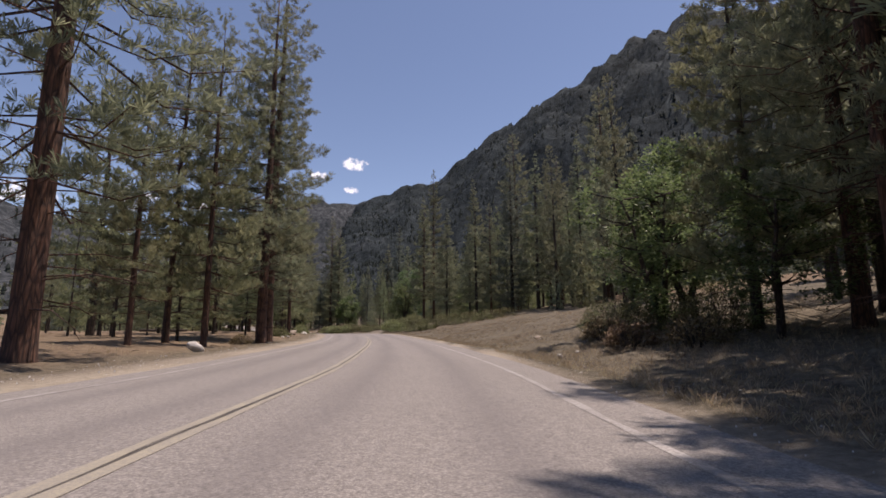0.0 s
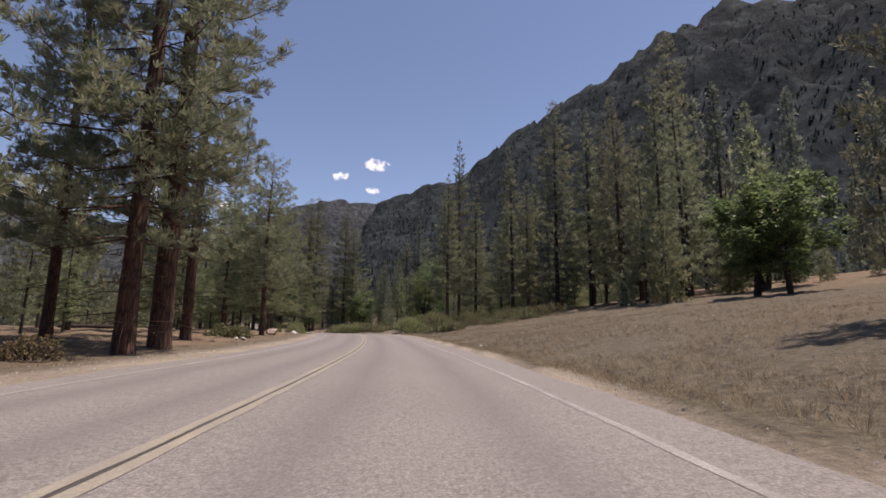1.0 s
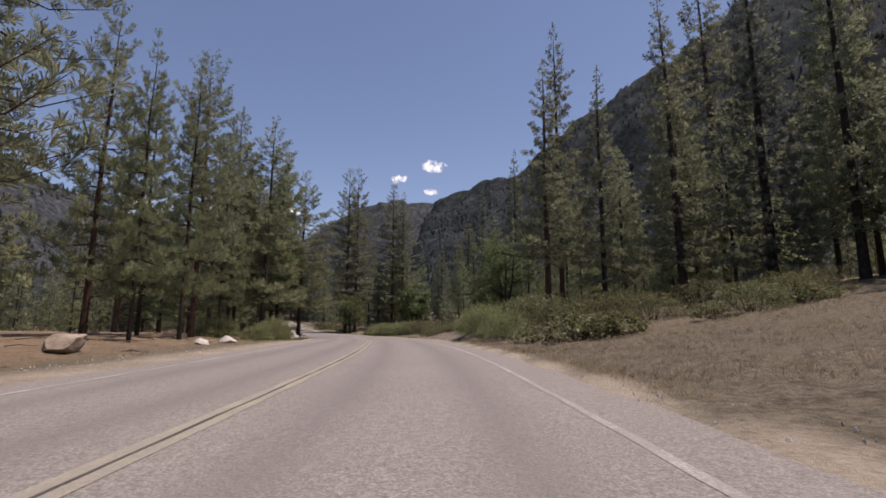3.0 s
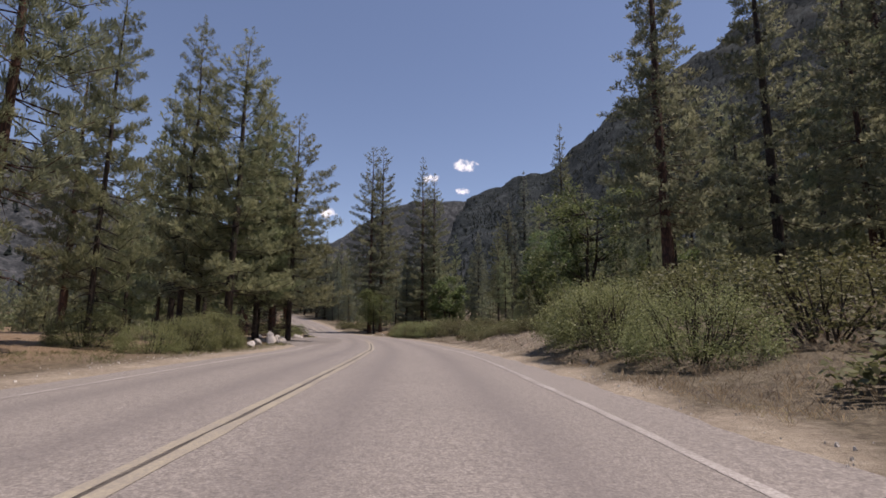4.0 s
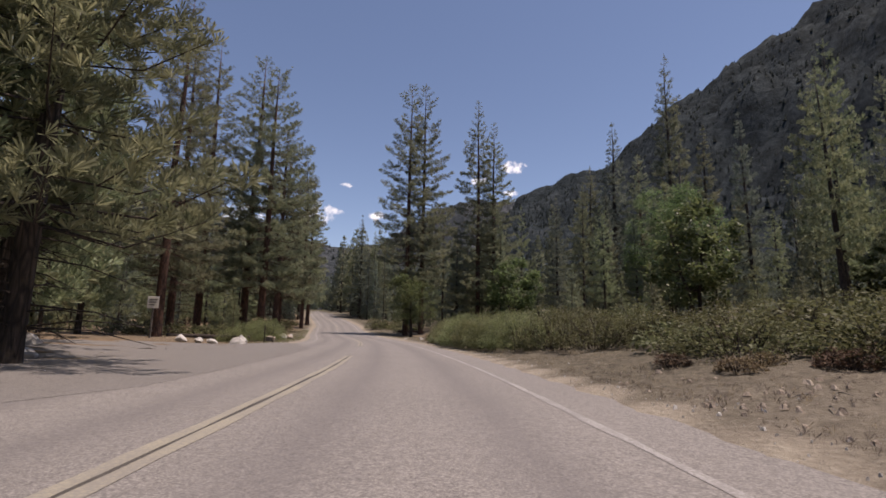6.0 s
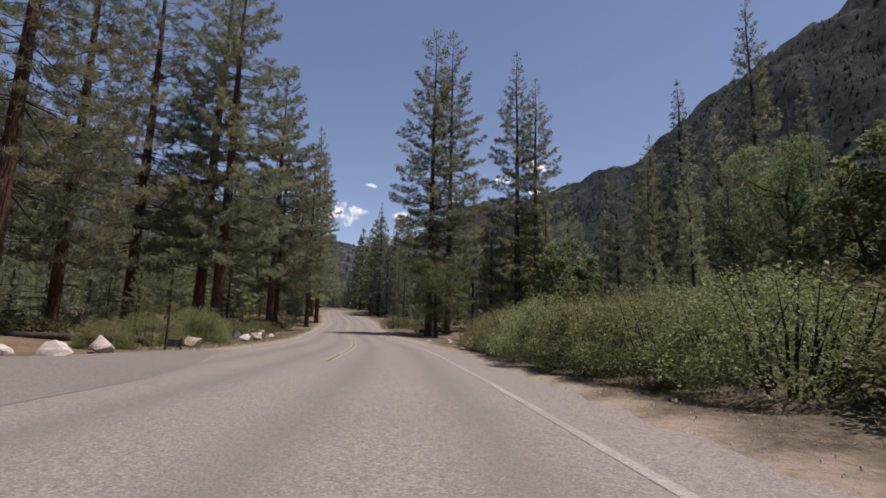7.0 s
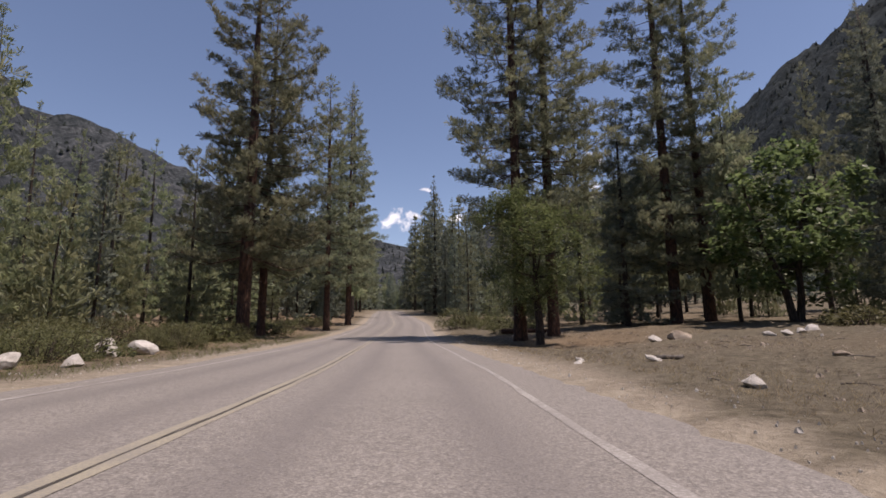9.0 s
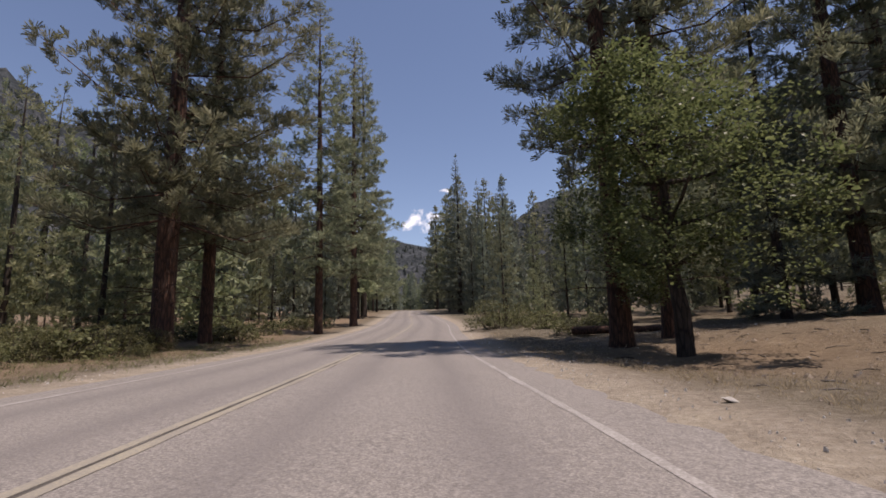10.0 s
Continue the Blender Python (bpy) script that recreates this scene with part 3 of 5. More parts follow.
def joined(pieces):
    verts, faces, k = [], [], 0
    for v, f in pieces:
        verts.extend(tuple(p) for p in v)
        faces.extend(tuple(int(i) + k for i in q) for q in f)
        k += len(v)
    return verts, faces


def part(name, verts, faces, mat, parent, label="", smoothed=False):
    return mesh_object(name, verts, faces, mat, parent, label, smoothed)


def conifer(kind, seed, H, R, bare, whorls, per, dens, blades, size, needle, bark, girth, shape=0.75, droop=0.15, sticks=True, thin=0.0, label="", sides=9, wide=0.2, dead=0):
    """Trunk with limbs, and a crown of needle brushes along them. bare: the clear part of the stem; dens: brushes on a metre of limb; dead: bare lower limbs."""
    rng = np.random.RandomState(seed)
    root = new(kind)
    lean = rng.uniform(-0.012, 0.012, 2) * H
    zs = np.array([0, 0.012, 0.04, 0.12, 0.3, 0.5, 0.7, 0.88, 1.0]) * H
    sway = rng.uniform(-0.12, 0.12, (len(zs), 2)) * (zs / H)[:, None]
    path = np.stack([lean[0] * (zs / H) ** 2 + sway[:, 0], lean[1] * (zs / H) ** 2 + sway[:, 1], zs - 0.25], 1)
    rad = girth * np.array([1.38, 1.18, 1.05, 0.97, 0.84, 0.68, 0.46, 0.2, 0.02])
    pieces = [tube(path, rad, sides, 0.05, rng)]
    centres, ways, sizes = [], [], []
    heavy = rng.uniform(0, 6.283)          # the side to which the crown is fuller
    for w in range(whorls):
        u = min(max((w + rng.uniform(-0.4, 0.4)) / whorls, 0.0), 0.985)
        z = H * (bare + (1 - bare) * u)
        base = np.array([np.interp(z, path[:, 2], path[:, k]) for k in range(3)])
        full = (1 - u) ** shape * (0.62 + 0.38 * min(1.0, u / 0.14 + 0.3))
        k = max(3, int(round(per * (1.15 - 0.4 * u) + rng.uniform(-0.8, 0.8))))
        a0 = rng.uniform(0, 6.28)
        ring = rng.uniform(0.74, 1.1)
        tip_scale = 0.5 + 0.5 * min(1.0, (1 - u) / 0.35)
        for j in range(k):
            if rng.uniform() < thin:
                continue
            a = a0 + 6.283 * j / k + rng.uniform(-0.35, 0.35)
            L = R * full * ring * rng.uniform(0.66, 1.1) * (1 + 0.16 * math.cos(a - heavy)) + 0.16
            lift = (0.75 * u * u - droop * (1 - u)) + rng.uniform(-0.10, 0.10)
            out = np.array([math.cos(a), math.sin(a), lift])
            side = np.array([-math.sin(a), math.cos(a), 0.0])
            tip = base + out * L + np.array([0, 0, 0.14 * L])
            midp = base + out * L * 0.55 - np.array([0, 0, 0.07 * L])
            if sticks and L > 0.8:
                r0 = 0.008 * L + 0.010
                pieces.append(tube([base, midp, tip], [r0, r0 * 0.6, 0.008], 3))
            q = max(2, int(round(dens * L * rng.uniform(0.8, 1.2))))
            f = 1.0 - 0.70 * (np.arange(q) + rng.uniform(0, 0.9, q)) / q
            p = np.outer((1 - f) ** 2, base) + np.outer(2 * f * (1 - f), midp) + np.outer(f * f, tip)
            p += np.outer(rng.uniform(-1, 1, q) * (0.05 + 0.34 * L * (1.12 - f)), side)
            p[:, 2] += rng.normal(0, 0.04 + 0.02 * L, q)
            d = 0.6 * unit(rng, q) + out * 0.45 + np.array([0, 0, 0.8])
            centres.append(p)
            ways.append(d / np.linalg.norm(d, axis=1)[:, None])
            sizes.append(size * rng.uniform(0.7, 1.2, q) * tip_scale)
    top = path[-1]
    for i in range(6):
        centres.append((top - np.array([0, 0, 0.12 * i * size / 0.36 - 0.05]))[None])
        ways.append(np.array([[0, 0, 1.0]]))
        sizes.append(np.array([size * (0.4 + 0.06 * i)]))
    for i in range(dead):
        z = H * bare * rng.uniform(0.25, 1.15)
        base = np.array([np.interp(z, path[:, 2], path[:, k]) for k in range(3)])
        a, L = rng.uniform(0, 6.283), R * rng.uniform(0.2, 0.62)
        end = base + np.array([math.cos(a) * L, math.sin(a) * L, rng.uniform(-0.3, 0.08) * L])
        bend = (base + end) / 2 + np.array([0, 0, 0.06 * L])
        pieces.append(tube([base, bend, end], [0.026, 0.018, 0.005], 3))
        for _ in range(3):
            o = bend + (end - bend) * rng.uniform(-0.4, 0.8)
            pieces.append(tube([o, o + unit(rng, 1)[0] * L * 0.22 * np.array([1, 1, 0.6])], [0.010, 0.004], 3))
    v, f = joined(pieces)
    part("trunk", v, f, bark, root, smoothed=True)
    cv, cf = tuft_mesh(rng, np.concatenate(centres), np.concatenate(ways), np.concatenate(sizes), blades, wide, 0.85)
    part("crown", cv, cf.tolist(), needle, root)
    root["tall"] = H
    tagged(root, label, "tree", "trees of the forest")
    return root


def oak(kind, seed, H, R, stems, clumps, leaves, leaf, mat, label, low=0.18, bark=None, cat="tree", group="broadleaf trees", spread=0.55):
    rng = np.random.RandomState(seed)
    root = new(kind)
    limbs, ends = [], []
    for s in range(stems):
        a = 6.283 * s / stems + rng.uniform(-0.5, 0.5)
        lean = rng.uniform(0.05, 0.3) * (1 if stems > 1 else 0.5)
        pts = [np.array([0.12 * math.cos(a) * (stems > 1), 0.12 * math.sin(a) * (stems > 1), -0.2])]
        for k in range(1, 6):
            z = H * 0.14 * k
            pts.append(np.array([math.cos(a) * lean * z + rng.normal(0, 0.03 * H / 5), math.sin(a) * lean * z + rng.normal(0, 0.03 * H / 5), z]))
        g = 0.024 * H / stems ** 0.4
        v, f = tube(pts, [g * (1.25 - 0.19 * i) for i in range(6)], 7, 0.06, rng)
        part("trunk", v, f, bark or BARK_DARK, root, smoothed=True)
        for i in range(2, 6):
            for _ in range(4):
                b = rng.uniform(0, 6.283)
                L = R * rng.uniform(0.3, 0.62)
                o = pts[i]
                tip = o + np.array([math.cos(b) * L, math.sin(b) * L, L * rng.uniform(0.1, 0.6)])
                tip[2] = min(tip[2], H * 0.84)
                mid = (o + tip) / 2 + np.array([0, 0, -0.06 * L])
                limbs.append(tube([o, mid, tip], [g * 0.42, g * 0.26, g * 0.07], 5))
                ends += [tip, (mid + tip) / 2, tip + rng.normal(0, 0.3, 3)]
    # masses of leaves: an uneven crown of lobes
    lobes = [(np.array([rng.normal(0, R * spread), rng.normal(0, R * spread), H * (low + 0.06 + (0.86 - low) * rng.uniform() ** 1.15)]), R * rng.uniform(0.20, 0.36)) for _ in range(24)]
    cs, rs = [], []
    for i in range(clumps):
        if rng.uniform() < 0.35 and ends:
            c = ends[rng.randint(len(ends))] + rng.normal(0, 0.28, 3) * R / 3
        else:
            o, r = lobes[rng.randint(len(lobes))]
            c = o + unit(rng, 1)[0] * r * rng.uniform(0.6, 1.0) * np.array([1, 1, 0.8])
        k = np.hypot(c[0], c[1])
        lim = R * math.sqrt(max(0.05, 1 - ((c[2] / H - 0.55) / 0.5) ** 2))
        if k > lim:
            c[:2] *= lim / k * rng.uniform(0.85, 1.05)
        c[2] = min(max(c[2], H * low), H)
        cs.append(c)
        rs.append(rng.uniform(0.16, 0.36) * R / 3.2)
    for v, f in limbs:
        part("limb", v, f, bark or BARK_DARK, root)
    cv, cf = leaf_mesh(rng, np.array(cs), np.full(len(cs), leaf), leaves, np.array(rs))
    part("crown", cv, cf.tolist(), mat, root)
    root["tall"] = H
    tagged(root, label, cat, group)
    return root


def shrub(kind, seed, H, R, stems, clumps, leaves, leaf, mat, label, group="roadside shrubs"):
    """A bush: stems from the ground, leaves in an uneven dome with gaps."""
    rng = np.random.RandomState(seed)
    root = new(kind)
    pieces, cs, rs = [], [], []
    lobes = [(a, rng.uniform(0.8, 1.12)) for a in rng.uniform(0, 6.283, 5)]

    def reach(a):
        return sum(w * math.exp(-((math.cos(a - b) - 1) * 2.0) ** 2) for b, w in lobes) / sum(math.exp(-((math.cos(a - b) - 1) * 2.0) ** 2) for b, w in lobes)
    for s in range(stems):
        a = rng.uniform(0, 6.283)
        r = R * rng.uniform(0.2, 0.8) * reach(a)
        top = np.array([math.cos(a) * r, math.sin(a) * r, H * rng.uniform(0.5, 0.95) * (1 - 0.45 * (r / R) ** 2)])
        base = np.array([math.cos(a) * r * 0.35, math.sin(a) * r * 0.35, -0.1])
        mid = (base + top) / 2 + rng.normal(0, 0.07, 3) * R
        pieces.append(tube([base, mid, top], [0.022, 0.014, 0.004], 4))
    for i in range(clumps):
        a, e = rng.uniform(0, 6.283), math.asin(rng.uniform(0.0, 0.22 if i % 3 == 0 else 1.0))
        k = rng.uniform(0.5, 1.0) ** 0.4 * reach(a)
        c = np.array([math.cos(a) * math.cos(e) * R * 0.8 * k, math.sin(a) * math.cos(e) * R * 0.8 * k, 0.05 + math.sin(e) ** 0.8 * H * 0.86 * k * rng.uniform(0.86, 1.06)])
        cs.append(c)
        rs.append(R * rng.uniform(0.07, 0.15))
    v, f = joined(pieces)
    part("branchwork", v, f, BARK_GREY if mat is DRY_LEAF else BARK_DARK, root)
    cv, cf = leaf_mesh(rng, np.array(cs), np.full(len(cs), leaf), leaves, np.array(rs), 0.8)
    part("foliage", cv, cf.tolist(), mat, root)
    root["tall"] = H
    tagged(root, label, "shrub", group)
    return root


def boulder(kind, seed, mat, label, rough=0.28):
    """A broken block of stone, about 1 m across, with facets and worn edges."""
    rng = np.random.RandomState(seed)
    bm = bmesh.new()
    bmesh.ops.create_icosphere(bm, subdivisions=3, radius=0.5)
    cuts = [(Vector(unit(rng, 1)[0]), rng.uniform(0.22, 0.38)) for _ in range(15)]
    off = Vector(rng.uniform(-9, 9, 3))
    for vt in bm.verts:
        p = vt.co.copy()
        for nrm, k in cuts:
            e = p.dot(nrm) - k
            if e > 0:
                p -= nrm * e * 0.98
        p += p.normalized() * noise.fractal(p * 4.0 + off, 1.0, 2.0, 3) * rough * 0.07
        vt.co = p
    me = bpy.data.meshes.new(kind)
    bm.to_mesh(me)
    bm.free()
    me.materials.append(mat)
    me.polygons.foreach_set("use_smooth", [False] * len(me.polygons))
    ob = new(kind, me)
    tagged(ob, label, "rock", "rocks along the road")
    return ob


# ---------------------------------------------------------------- stock of plants, and planting
PINE = "tall ponderosa pine with red-brown bark and open crown"
YOUNG = "young green pine with a dense crown and dark stem"
FIRS = "dark conical fir with dense drooping boughs"
KINDS = {
    # near trees, many brushes of needles
    "P": [lambda: conifer("ponderosa_pine", 11, 30.0, 6.4, 0.17, 27, 5, 7.6, 19, 0.36, NEEDLE, BARK_RED, 0.36, 0.72, 0.16, True, 0.08, PINE, 8, 0.115, 26),
          lambda: conifer("ponderosa_pine", 12, 30.0, 5.9, 0.22, 25, 5, 7.6, 19, 0.36, NEEDLE, BARK_RED, 0.38, 0.66, 0.20, True, 0.12, PINE, 8, 0.115, 30),
          lambda: conifer("ponderosa_pine", 13, 30.0, 5.9, 0.14, 28, 5, 7.6, 19, 0.36, NEEDLE, BARK_RED, 0.34, 0.80, 0.12, True, 0.10, PINE, 8, 0.115, 24)],
    "B": [lambda: conifer("ponderosa_pine", 14, 43.0, 6.6, 0.20, 34, 5, 6.9, 17, 0.44, NEEDLE, BARK_RED, 0.42, 0.62, 0.20, True, 0.12, "tall ponderosa pine with a long clear red-brown trunk", 8, 0.13, 12),
          lambda: conifer("ponderosa_pine", 18, 43.0, 6.8, 0.115, 37, 5, 6, 16, 0.50, NEEDLE, BARK_RED, 0.42, 0.76, 0.20, True, 0.14, "tall ponderosa pine with a pointed, layered crown", 8, 0.13, 8)],
    # a broad old pine
    "W": [lambda: conifer("ponderosa_pine", 17, 32.0, 6.6, 0.17, 24, 6, 10, 18, 0.40, NEEDLE, BARK_RED, 0.46, 0.52, 0.14, True, 0.12, "broad old ponderosa pine with a dense, layered crown", 8, 0.13, 30)],
    # rounded half-grown ponderosas
    "R": [lambda: conifer("ponderosa_pine", 15, 16.0, 3.9, 0.26, 19, 6, 7, 19, 0.33, NEEDLE, BARK_RED, 0.22, 0.55, 0.02, True, 0.16, "half-grown ponderosa pine with a rounded, puffy crown", 8, 0.115, 16),
          lambda: conifer("ponderosa_pine", 16, 16.0, 3.4, 0.16, 20, 6, 7, 19, 0.33, NEEDLE_YOUNG, BARK_RED, 0.20, 0.62, 0.05, True, 0.14, "half-grown ponderosa pine with a rounded, puffy crown", 8, 0.13, 12)],
    "Y": [lambda: conifer("young_pine", 21, 18.0, 4.6, 0.15, 23, 5, 8.4, 18, 0.34, NEEDLE_YOUNG, BARK_DARK, 0.21, 0.78, 0.08, True, 0.04, YOUNG, 8, 0.12, 26),
          lambda: conifer("young_pine", 22, 18.0, 4.2, 0.19, 23, 5, 8.4, 18, 0.34, NEEDLE_YOUNG, BARK_DARK, 0.20, 0.70, 0.10, True, 0.06, YOUNG, 8, 0.12, 30),
          lambda: conifer("young_pine", 23, 18.0, 4.1, 0.14, 24, 5, 8.4, 18, 0.34, NEEDLE_YOUNG, BARK_DARK, 0.19, 0.86, 0.12, True, 0.04, YOUNG, 8, 0.12, 22)],
    "F": [lambda: conifer("fir_tree", 31, 24.0, 4.50, 0.04, 31, 6, 6.9, 10, 0.40, FIR, BARK_DARK, 0.30, 0.95, 0.28, True, 0.02, FIRS, 8, 0.16, 8),
          lambda: conifer("fir_tree", 32, 24.0, 4.00, 0.06, 31, 6, 6.9, 10, 0.40, FIR, BARK_DARK, 0.28, 0.90, 0.24, True, 0.04, FIRS, 8, 0.16, 8)],
    # trees seen from farther off
    "p": [lambda: conifer("ponderosa_pine", 41, 36.0, 6.5, 0.16, 31, 5, 4.9, 10, 0.53, NEEDLE, BARK_RED, 0.42, 0.74, 0.16, True, 0.10, PINE, 6, 0.21),
          lambda: conifer("ponderosa_pine", 42, 36.0, 5.9, 0.20, 30, 5, 4.9, 10, 0.53, NEEDLE, BARK_RED, 0.42, 0.82, 0.16, True, 0.13, PINE, 6, 0.21),
          lambda: conifer("ponderosa_pine", 43, 36.0, 5.6, 0.12, 33, 5, 4.9, 10, 0.52, NEEDLE, BARK_DARK, 0.40, 0.90, 0.20, True, 0.10, PINE, 6, 0.21)],
    "y": [lambda: conifer("young_pine", 51, 18.0, 4.1, 0.10, 20, 5, 4.8, 9, 0.46, NEEDLE_YOUNG, BARK_DARK, 0.20, 0.84, 0.08, False, 0.05, YOUNG, 6, 0.22),
          lambda: conifer("young_pine", 52, 18.0, 3.7, 0.15, 20, 5, 4.8, 9, 0.46, NEEDLE, BARK_DARK, 0.20, 0.78, 0.115, False, 0.08, YOUNG, 6, 0.22),
          lambda: conifer("young_pine", 53, 18.0, 3.6, 0.06, 21, 5, 4.8, 9, 0.44, NEEDLE_YOUNG, BARK_DARK, 0.18, 0.92, 0.12, False, 0.05, YOUNG, 6, 0.22)],
    "f": [lambda: conifer("fir_tree", 61, 40.0, 5.6, 0.04, 38, 6, 4.3, 10, 0.53, FIR, BARK_DARK, 0.45, 0.92, 0.26, True, 0.03, FIRS, 6, 0.21),
          lambda: conifer("fir_tree", 62, 40.0, 6.0, 0.08, 37, 6, 4.3, 10, 0.53, NEEDLE, BARK_DARK, 0.45, 0.82, 0.20, True, 0.08, FIRS, 6, 0.21)],
    # the forest's far ranks
    "g": [lambda: conifer("ponderosa_pine", 44, 30.0, 5.6, 0.13, 27, 5, 1.2, 6, 1.12, NEEDLE, BARK_DARK, 0.34, 0.80, 0.14, False, 0.06, PINE, 5, 0.34),
          lambda: conifer("ponderosa_pine", 45, 30.0, 5.0, 0.10, 27, 5, 1.2, 6, 1.12, NEEDLE, BARK_DARK, 0.34, 0.90, 0.16, False, 0.06, PINE, 5, 0.34),
          lambda: conifer("ponderosa_pine", 46, 30.0, 5.2, 0.18, 25, 5, 1.2, 6, 1.12, NEEDLE_YOUNG, BARK_DARK, 0.34, 0.74, 0.14, False, 0.10, PINE, 5, 0.34)],
    "h": [lambda: conifer("fir_tree", 63, 26.0, 4.6, 0.02, 28, 5, 1.2, 6, 1.08, FIR, BARK_DARK, 0.28, 0.95, 0.24, False, 0.03, FIRS, 5, 0.34),
          lambda: conifer("fir_tree", 64, 26.0, 4.1, 0.04, 28, 5, 1.2, 6, 1.08, FIR, BARK_DARK, 0.28, 0.88, 0.24, False, 0.05, FIRS, 5, 0.34)],
    # middle ranks
    "q": [lambda: conifer("ponderosa_pine", 47, 28.0, 5.5, 0.17, 25, 5, 4.1, 9, 0.53, NEEDLE, BARK_DARK, 0.34, 0.80, 0.14, False, 0.10, PINE, 6, 0.22),
          lambda: conifer("ponderosa_pine", 48, 28.0, 5.0, 0.23, 24, 5, 4.1, 9, 0.53, NEEDLE_YOUNG, BARK_DARK, 0.34, 0.72, 0.14, False, 0.14, PINE, 6, 0.22)],
    # undergrowth of the forest
    "u": [lambda: conifer("young_pine", 54, 8.0, 2.5, 0.01, 16, 5, 2.4, 7, 0.55, NEEDLE_YOUNG, BARK_DARK, 0.10, 0.8, 0.05, False, 0.05, "small bushy young pine under the taller trees", 5, 0.28),
          lambda: conifer("young_pine", 55, 8.0, 2.2, 0.02, 16, 5, 2.4, 7, 0.52, NEEDLE, BARK_DARK, 0.10, 0.75, 0.10, False, 0.10, "small bushy young pine under the taller trees", 5, 0.28)],
    "OK": [lambda: oak("black_oak", 71, 8.0, 3.6, 3, 560, 22, 0.145, OAK, "leafy green black oak with dark leaning stems", 0.04),
           lambda: oak("black_oak", 72, 8.0, 3.3, 2, 500, 22, 0.145, OAK, "leafy green black oak with dark leaning stems", 0.1)],
    "OB": [lambda: oak("black_oak", 75, 9.6, 4.5, 1, 1150, 26, 0.13, OAK, "broad leafy green black oak with dark leaning stems", 0.16)],
    "ok": [lambda: oak("black_oak", 73, 10.0, 4.0, 2, 420, 16, 0.34, OAK, "bright green oak on the dry slope", 0.1),
           lambda: oak("black_oak", 74, 10.0, 3.6, 1, 400, 16, 0.34, OAK, "bright green oak on the dry slope", 0.14)],
    "M": [lambda: shrub("manzanita_bush", 81, 2.2, 2.3, 30, 600, 34, 0.050, MANZANITA, "dense green manzanita bush on the sandy verge"),
          lambda: shrub("manzanita_bush", 82, 2.2, 2.3, 30, 600, 34, 0.050, MANZANITA, "dense green manzanita bush on the sandy verge"),
          lambda: shrub("manzanita_bush", 83, 2.0, 2.0, 30, 600, 34, 0.050, MANZANITA, "dense green manzanita bush on the sandy verge")],
    "N": [lambda: shrub("manzanita_bush", 87, 2.2, 2.3, 24, 230, 20, 0.085, MANZANITA_SHADED, "dense green manzanita bush on the sandy verge"),
          lambda: shrub("manzanita_bush", 88, 2.0, 2.2, 24, 230, 20, 0.085, MANZANITA_SHADED, "dense green manzanita bush on the sandy verge")],
    "m": [lambda: shrub("low_bush", 84, 1.2, 1.7, 22, 80, 9, 0.15, MANZANITA_SHADED, "low olive-green bush among dry grass"),
          lambda: shrub("low_bush", 85, 1.1, 1.6, 22, 80, 9, 0.15, MANZANITA_SHADED, "low olive-green bush among dry grass")],
    "r": [lambda: shrub("dry_bush", 86, 0.8, 0.9, 24, 160, 9, 0.08, RED_TWIG, "low bush with reddish dry twigs")],
    "D": [lambda: shrub("dry_bush", 89, 2.4, 2.3, 260, 190, 14, 0.055, DRY_LEAF, "tall half-dry bush with brown leaves and bare grey twigs")],
    "S": [lambda: snag("dead_tree", 91, 24.0)],
}
MADE, TURN_RNG, SPOTS = {}, np.random.RandomState(5), []


def snag(kind, seed, H):
    rng = np.random.RandomState(seed)
    root = new(kind)
    pieces = [tube([(0, 0, -0.2), (0.1, 0, H * 0.4), (0, 0.15, H * 0.75), (0.1, 0.1, H)], [0.32, 0.24, 0.14, 0.02], 7)]
    for i in range(46):
        z = H * rng.uniform(0.3, 0.97)
        a, L = rng.uniform(0, 6.283), rng.uniform(0.5, 2.4) * (1.15 - z / H)
        pieces.append(tube([(0.05, 0.05, z), (math.cos(a) * L, math.sin(a) * L, z + rng.uniform(-0.2, 0.5) * L)], [0.035, 0.006], 3))
    v, f = joined(pieces)
    part("trunk", v, f, BARK_GREY, root)
    root["tall"] = H
    tagged(root, "bare grey dead pine with broken twigs", "tree", "trees of the forest")
    return root


def plant(kind, x, y, tall, which=None, turn=None, squat=1.0, sink=0.0):
    """Sets a plant of a kind on the ground, made tall metres high."""
    pool = MADE.setdefault(kind, {})
    n = len(KINDS[kind])
    i = (TURN_RNG.randint(n) if which is None else which) % n
    turn = TURN_RNG.uniform(0, 360) if turn is None else turn
    z = height(x, y) - sink
    fresh = i not in pool
    if fresh:
        pool[i] = KINDS[kind][i]()
    src = pool[i]
    k = tall / src["tall"]
    m = pose(x, y, z, 0, 0, turn) @ Matrix.Diagonal((k * squat, k * squat, k, 1.0))
    SPOTS.append((x, y))
    if fresh:
        src.matrix_basis = m
        return src
    made = copy_thing(src, Matrix.Identity(4))
    made.matrix_basis = m
    return made


def beside(s, d):
    """The place s metres along the road and d metres to its right."""
    cx, cy = (np.interp(s + S0, LINE_S, LINE[:, k]) for k in range(2))
    wx, wy = np.interp(s + S0, LINE_S, LINE_WAY[:, 0]), np.interp(s + S0, LINE_S, LINE_WAY[:, 1])
    return float(cx + d * wy), float(cy - d * wx)


